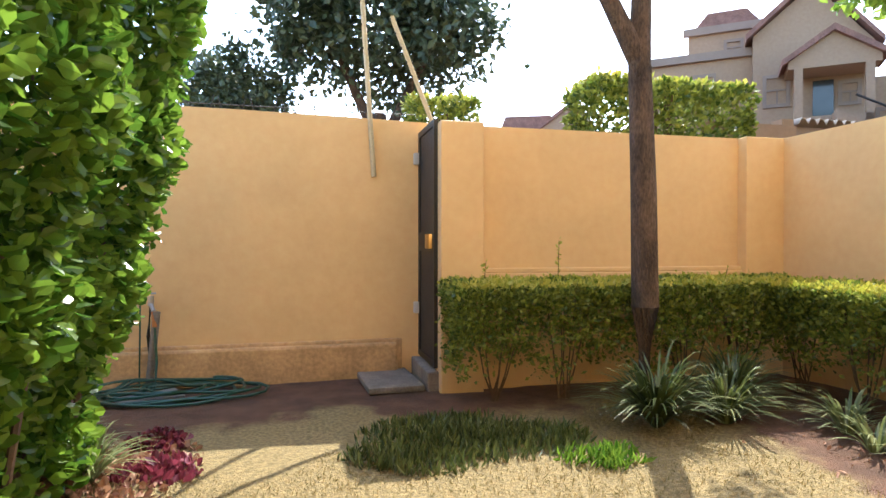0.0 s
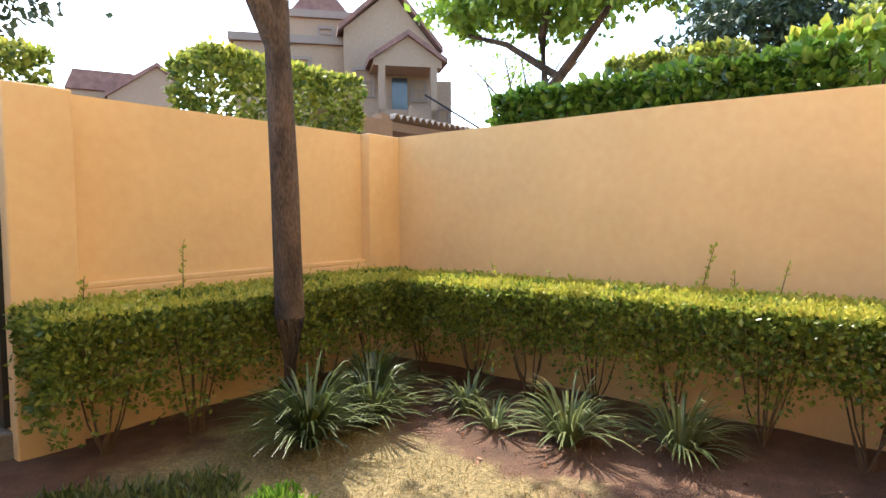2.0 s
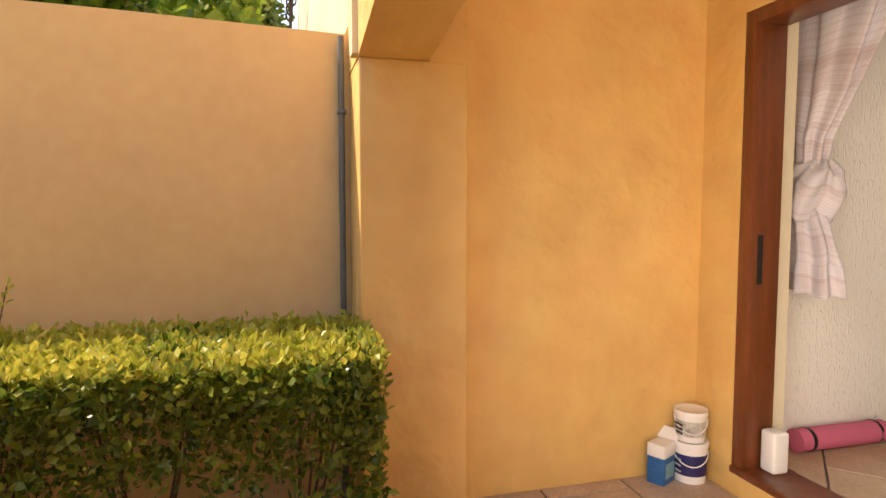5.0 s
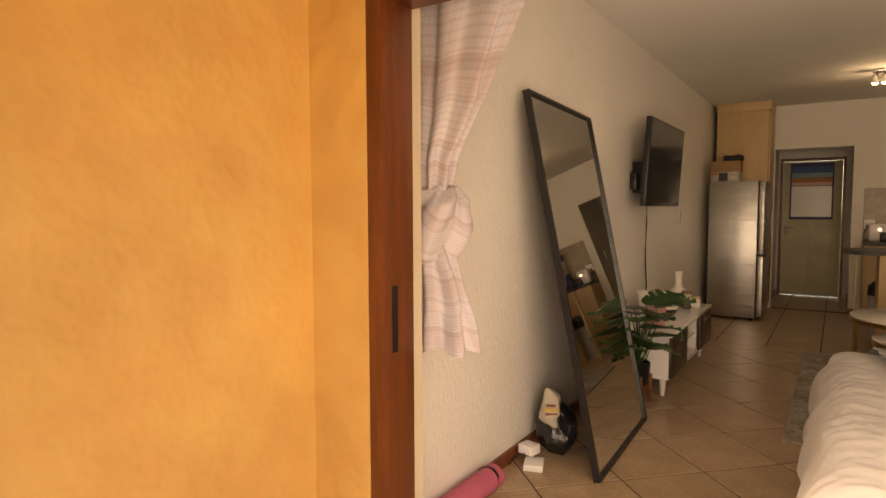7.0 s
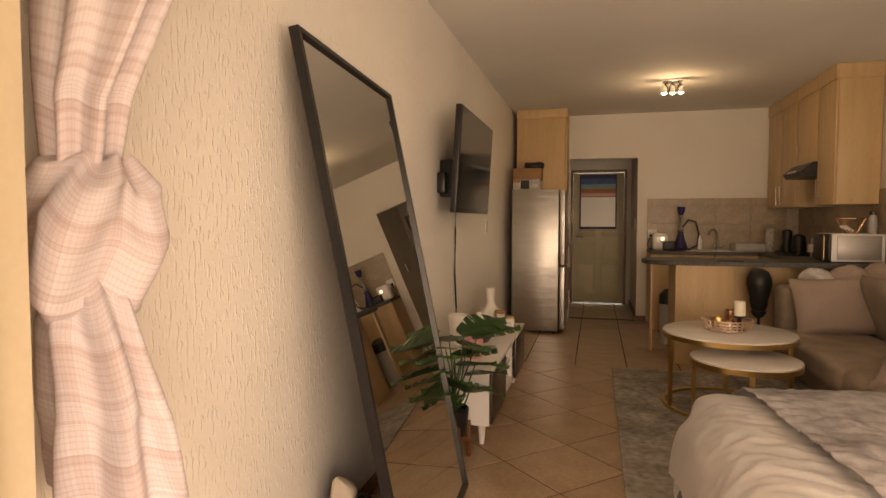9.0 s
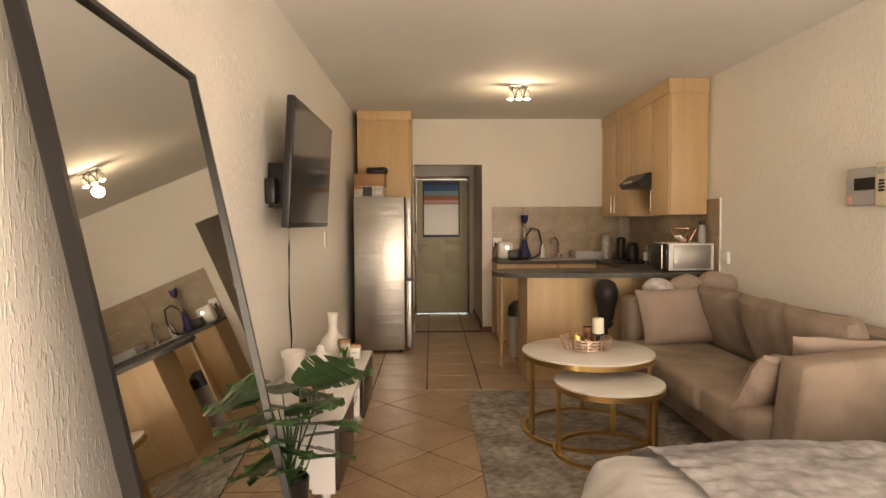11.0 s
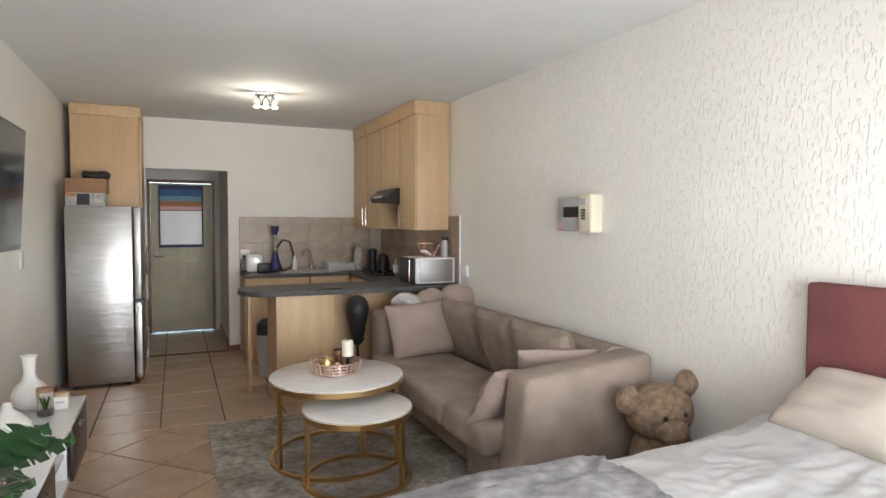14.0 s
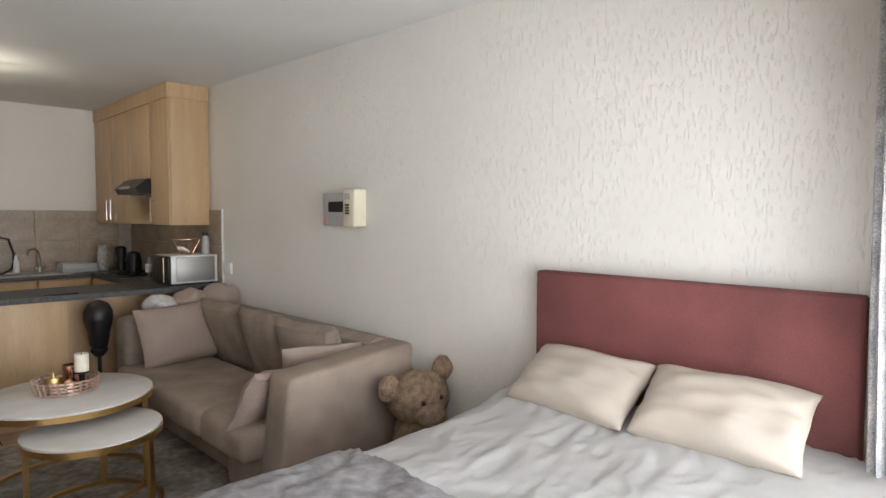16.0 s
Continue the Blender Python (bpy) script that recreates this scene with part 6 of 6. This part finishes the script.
part("plate", bx(1.61, 7.078, 1.08, 1.72, 7.09, 1.19, 0.003), WHITE, sc)
for x in (1.64, 1.69):
    part("outlet", tube([(x, 7.079, 1.13), (x, 7.076, 1.13)], 0.014, 12), GREYP, sc)
part("plug", bx(1.63, 7.04, 1.09, 1.66, 7.078, 1.12, 0.004), BLACK, sc)
single("plug_cord", tube([(1.645, 7.05, 1.09), (1.6, 7.02, 1.0), (1.62, 6.95, WT + 0.01), (1.68, 6.93, WT + 0.01)], 0.005, 6), BLACK, "thin black cord from the wall plug", "cable")
single("dish_rack", join(bx(2.56, 6.7, WT, 2.88, 7.02, WT + 0.015, 0.004), bx(2.56, 6.7, WT + 0.015, 2.58, 7.02, WT + 0.09, 0.004), bx(2.86, 6.7, WT + 0.015, 2.88, 7.02, WT + 0.09, 0.004), bx(2.58, 6.7, WT + 0.015, 2.86, 6.715, WT + 0.09, 0.004), bx(2.58, 7.005, WT + 0.015, 2.86, 7.02, WT + 0.09, 0.004)), GREYP, "grey plastic dish rack by the sink", "dish rack")
single("storage_canister", lathe([(0.05, WT), (0.052, WT + 0.2), (0.045, WT + 0.21), (0.045, WT + 0.27), (0.03, WT + 0.28)], 2.95, 6.8, 20), GREYL, "tall patterned storage canister with dark lid", "canister")
single("blender_jug", lathe([(0.05, WT), (0.055, WT + 0.08), (0.045, WT + 0.1), (0.055, WT + 0.24), (0.03, WT + 0.26)], 3.1, 6.7, 20), BLACK, "black blender with a jug", "blender")
single("kettle", lathe([(0.07, WT), (0.075, WT + 0.1), (0.06, WT + 0.19), (0.03, WT + 0.21)], 3.15, 6.45, 20), BLACK, "black electric kettle on the worktop", "kettle")
cm = thing("coffee_machine", (3.15, 5.75, WT), "black and steel coffee machine", "coffee machine")
part("body", bx(3.08, 5.6, WT, 3.3, 5.78, WT + 0.2, 0.01), BLACK, cm)
for y in (5.62, 5.74):
    part("steel_bar", bx(3.05, y, WT, 3.08, y + 0.035, WT + 0.19, 0.004), STEEL, cm)
part("cup", lathe([(0.03, WT + 0.05), (0.034, WT + 0.13), (0.03, WT + 0.13)], 3.04, 5.7, 16), WHITE, cm)
hb = thing("hob", (3.03, 6.1, WT), "black glass hob set into the worktop", "hob")
part("glass", bx(2.8, 5.85, WT, 3.3, 6.4, WT + 0.008, 0.003), SCREEN, hb)
for x, y in ((2.92, 6.0), (3.17, 6.0), (2.92, 6.26), (3.17, 6.26)):
    part("ring", torus(x, y, WT + 0.008, 0.085, 0.012, 0.004, 24), BLACK, hb)
mw = thing("microwave", (3.1, 5.0, WT), "silver microwave oven on the peninsula", "microwave")
part("casing", bx(2.92, 4.83, WT + 0.012, 3.32, 5.2, WT + 0.25, 0.008), WHITE, mw)
part("side_plate", bx(2.96, 4.822, WT + 0.03, 3.29, 4.83, WT + 0.235, 0.006), STEEL, mw, "pressed metal side")
part("front", bx(2.9, 4.835, WT + 0.015, 2.92, 5.195, WT + 0.247, 0.004), BLACK, mw, "black glass front")
part("handle", tube([(2.875, 4.87, WT + 0.03), (2.875, 4.87, WT + 0.235)], 0.008, 8), CHROME, mw)
for x in (2.95, 3.28):
    for y in (4.88, 5.15):
        part("foot", tube([(x, y, WT), (x, y, WT + 0.012)], 0.012, 8), BLACK, mw)
wb2 = thing("wire_basket", (3.12, 5.0, WT + 0.25), "rose-gold wire fruit basket with a paper inside", "basket")
z1 = WT + 0.252
B0 = [(3.12 + 0.05 * math.cos(a), 5.0 + 0.05 * math.sin(a), z1) for a in [math.pi * k / 3 for k in range(7)]]
B1 = [(3.12 + 0.11 * math.cos(a + 0.5), 5.0 + 0.11 * math.sin(a + 0.5), z1 + 0.13) for a in [math.pi * k / 3 for k in range(7)]]
part("wire", tube(B0, 0.004, 5), COPPER, wb2)
part("wire", tube(B1, 0.004, 5), COPPER, wb2)
for k in range(6):
    part("wire", tube([B0[k], B1[k], B0[k + 1]], 0.0035, 5), COPPER, wb2)
part("paper", spun(bx(-0.05, -0.03, 0, 0.05, 0.03, 0.02, 0.003), pose(3.08, 4.98, z1 + 0.03, 0, 25, 30)), WHITE, wb2, "folded white paper")
bt = thing("water_bottle", (3.26, 4.96, WT + 0.25), "tall grey glass bottle with a dark cap", "bottle")
part("body", lathe([(0.034, WT + 0.251), (0.036, WT + 0.36), (0.028, WT + 0.4), (0.022, WT + 0.41)], 3.27, 4.96, 18), GREYP, bt)
part("cap", lathe([(0.026, WT + 0.41), (0.026, WT + 0.44), (0.02, WT + 0.442)], 3.27, 4.96, 16), BLACK, bt)
single("phone", spun(bx(-0.11, -0.03, 0, 0.11, 0.03, 0.012, 0.004), pose(2.12, 4.82, WT, 0, 0, 4)), BLACK, "black slim device lying on the peninsula", "device")
bn = thing("waste_bin", (1.73, 5.75, 0), "grey plastic waste bin in the niche", "bin")
part("body", lathe([(0.085, 0.0), (0.105, 0.42), (0.1, 0.42)], 1.73, 5.75, 24), GREYP, bn)
part("lid", lathe([(0.108, 0.42), (0.1, 0.52), (0.05, 0.57), (0.01, 0.58)], 1.73, 5.75, 24), BLACK, bn, "black domed lid")
wig = thing("mannequin_head_stand", (2.34, 4.72, 0), "black canvas wig head on a tripod stand", "wig stand")
part("stand_pole", tube([(2.34, 4.72, 0.0), (2.34, 4.72, 0.5)], 0.014, 10), BLACK, wig)
part("clamp", lathe([(0.03, 0.46), (0.06, 0.5), (0.06, 0.52), (0.02, 0.53)], 2.34, 4.72, 16), BLACK, wig)
part("head", lathe([(0.05, 0.52), (0.065, 0.56), (0.075, 0.64), (0.1, 0.74), (0.098, 0.8), (0.07, 0.86), (0.02, 0.885)], 2.34, 4.72, 24), BLACK, wig)
for k in range(3):
    a = 0.4 + k * 2.1
    part("leg", tube([(2.34, 4.72, 0.25), (2.34 + 0.12 * math.cos(a), 4.72 + 0.12 * math.sin(a), 0.0)], 0.01, 8), BLACK, wig)
single("black_strap", spun(ruffle(bx(-0.02, -0.01, 0, 0.02, 0.01, 0.55, 0.004), 0.01, 5), pose(2.45, 4.68, 0.0, 0, 10, 0)), BLACK, "black strap hanging beside the sofa", "strap")

# ---- patio things ----
PF = -0.108


def bucket(x, y, z, r, h, label, band):
    b = thing("paint_bucket", (x, y, z), label, "bucket", "stacked paint buckets")
    part("tub", lathe([(r * 0.9, z), (r, z + h), (r * 0.96, z + h)], x, y, 32), WHITE, b)
    part("lid", lathe([(r * 1.05, z + h - 0.01), (r * 1.06, z + h), (r * 1.02, z + h + 0.012), (r * 0.9, z + h + 0.008), (0.01, z + h + 0.008)], x, y, 32), WHITE, b)
    part("label", lathe([(r * 0.935, z + 0.2 * h), (r * 0.985, z + 0.75 * h), (r * 0.95, z + 0.75 * h), (r * 0.9, z + 0.2 * h)], x, y, 32), band, b, "printed wrap-round label")
    part("handle", tube([(x + r * 1.02 * math.cos(a), y + r * 1.02 * math.sin(a), z + h * 0.85 - 0.07 * math.sin((a - 4.2) * 1.0)) for a in [4.2 + 0.2 * k for k in range(16)]], 0.003, 5), WHITE, b)
    for k in range(3):
        part("print", spun(bx(-0.02 - 0.008 * k, -0.004, 0, 0.02, 0.0, 0.008), pose(x + 0.02, y - r * 1.0, z + h * (0.3 + 0.15 * k))), GREYP if band is NAVY else BLACK, b)
    return b


bucket(-0.085, -0.51, PF, 0.08, 0.185, "white paint bucket with a navy printed label", NAVY)
bucket(-0.088, -0.51, PF + 0.197, 0.075, 0.135, "white paint bucket stacked on another", GREYL)
cb = thing("carton", (-0.08, -0.8, PF), "open blue and white product carton", "box")
part("body", spun(bx(-0.043, -0.055, 0, 0.043, 0.055, 0.19, 0.002), pose(-0.1, -0.66, PF, 0, 0, 28)), BLUE, cb)
part("white_top", spun(bx(-0.044, -0.056, 0.13, 0.044, 0.056, 0.192, 0.002), pose(-0.1, -0.66, PF, 0, 0, 28)), WHITE, cb)
part("flap", spun(bx(-0.05, -0.003, 0, 0.05, 0.0, 0.06), pose(-0.125, -0.61, PF + 0.19, -35, 0, 28)), WHITE, cb)
part("print", spun(bx(0.0435, -0.04, 0.03, 0.0455, 0.04, 0.1, 0), pose(-0.1, -0.66, PF, 0, 0, 28)), TEAL, cb)

# ---- tiles ----
def clip(poly, box):
    for axis, side, lim in ((0, 1, box[0]), (0, -1, box[2]), (1, 1, box[1]), (1, -1, box[3])):
        out = []
        for k, p in enumerate(poly):
            q = poly[(k + 1) % len(poly)]
            a, b = side * (p[axis] - lim), side * (q[axis] - lim)
            if a >= 0:
                out.append(p)
            if a * b < 0:
                t = a / (a - b)
                out.append((p[0] + (q[0] - p[0]) * t, p[1] + (q[1] - p[1]) * t))
        poly = out
        if len(poly) < 3:
            return []
    return poly


def tile(poly, z, material, parent, hgt=0.012):
    """A floor tile with a sloping edge, top at z."""
    cx, cy = sum(p[0] for p in poly) / len(poly), sum(p[1] for p in poly) / len(poly)
    n, e = len(poly), 0.003
    V = [(x - cx, y - cy, -hgt) for x, y in poly] + [((x - cx) * (1 - e / 0.2), (y - cy) * (1 - e / 0.2), 0) for x, y in poly]
    F = [tuple(range(n, 2 * n))] + [(k, (k + 1) % n, n + (k + 1) % n, n + k) for k in range(n)]
    me = bpy.data.meshes.new("tile")
    me.from_pydata(V, [], F)
    me.materials.append(material)
    ob = new("tile", me)
    ob.location, ob.parent = (cx, cy, z), parent
    return ob


floor_ob, patio_ob = bpy.data.objects["floor"], bpy.data.objects["patio_floor"]
T, g = 0.45, 0.0035
for i in range(-3, 7):
    for j in range(10):
        x, y = 0.8 + T * i, 4.53 + T * j
        lim = (XL + 0.002, 4.53, XR - 0.002, 7.1) if y + T * 0.5 < 7.1 else (0.552, 7.1, 1.488, 8.69)
        p = clip([(x + g, y + g), (x + T - g, y + g), (x + T - g, y + T - g), (x + g, y + T - g)], lim)
        if p:
            tile(p, 0.0, TILE, floor_ob)
h = T / math.sqrt(2)
for i in range(-14, 16):
    for j in range(-14, 16):
        x, y = 0.82 + (i + j) * h, 4.15 + (i - j) * h
        k = h - g * 1.4
        p = clip([(x - k, y), (x, y - k), (x + k, y), (x, y + k)], (XL + 0.002, YF + 0.002, XR - 0.002, 4.527))
        if p:
            tile(p, 0.0, TILE, floor_ob)
for i in range(-1, 15):
    for j in range(5):
        x, y = -0.17 + 0.42 * i + 0.1, -0.42 - 0.42 * (j + 1)
        p = clip([(x + g, y + g), (x + 0.42 - g, y + g), (x + 0.42 - g, y + 0.42 - g), (x + g, y + 0.42 - g)], (-0.168, -2.118, 5.798, -0.422))
        if p:
            tile(p, -0.108, PTILE, patio_ob)
spl = structure("backsplash", join(bx(1.6, YB - 0.006, 0.9, 3.33, YB - 0.002, 1.57), bx(XK - 0.006, 4.76, 0.9, XK - 0.002, YB - 0.008, 1.57)), WGROUT, "grouted bed of the wall tiles")
me1, me2 = mesh_of("wall_tile", bx(0.003, -0.008, 0.003, 0.397, 0, 0.317, 0.002, 1), WTILE), mesh_of("wall_tile", bx(-0.008, 0.003, 0.003, 0, 0.397, 0.317, 0.002, 1), WTILE)
for r in range(2):
    for c in range(5):
        if 1.6 + 0.4 * c < 3.0:
            ob = new("wall_tile", me1)
            ob.parent, ob.location = spl, (1.6 + 0.4 * c, YB - 0.006, 0.935 + 0.32 * r)
    for c in range(6):
        ob = new("wall_tile", me2)
        ob.parent, ob.location = spl, (XK - 0.006, 4.76 + 0.385 * c, 0.935 + 0.32 * r)
structure("splash_edge", bx(XK - 0.016, 4.745, 0.91, XK - 0.001, 4.758, 1.58), WHITE)
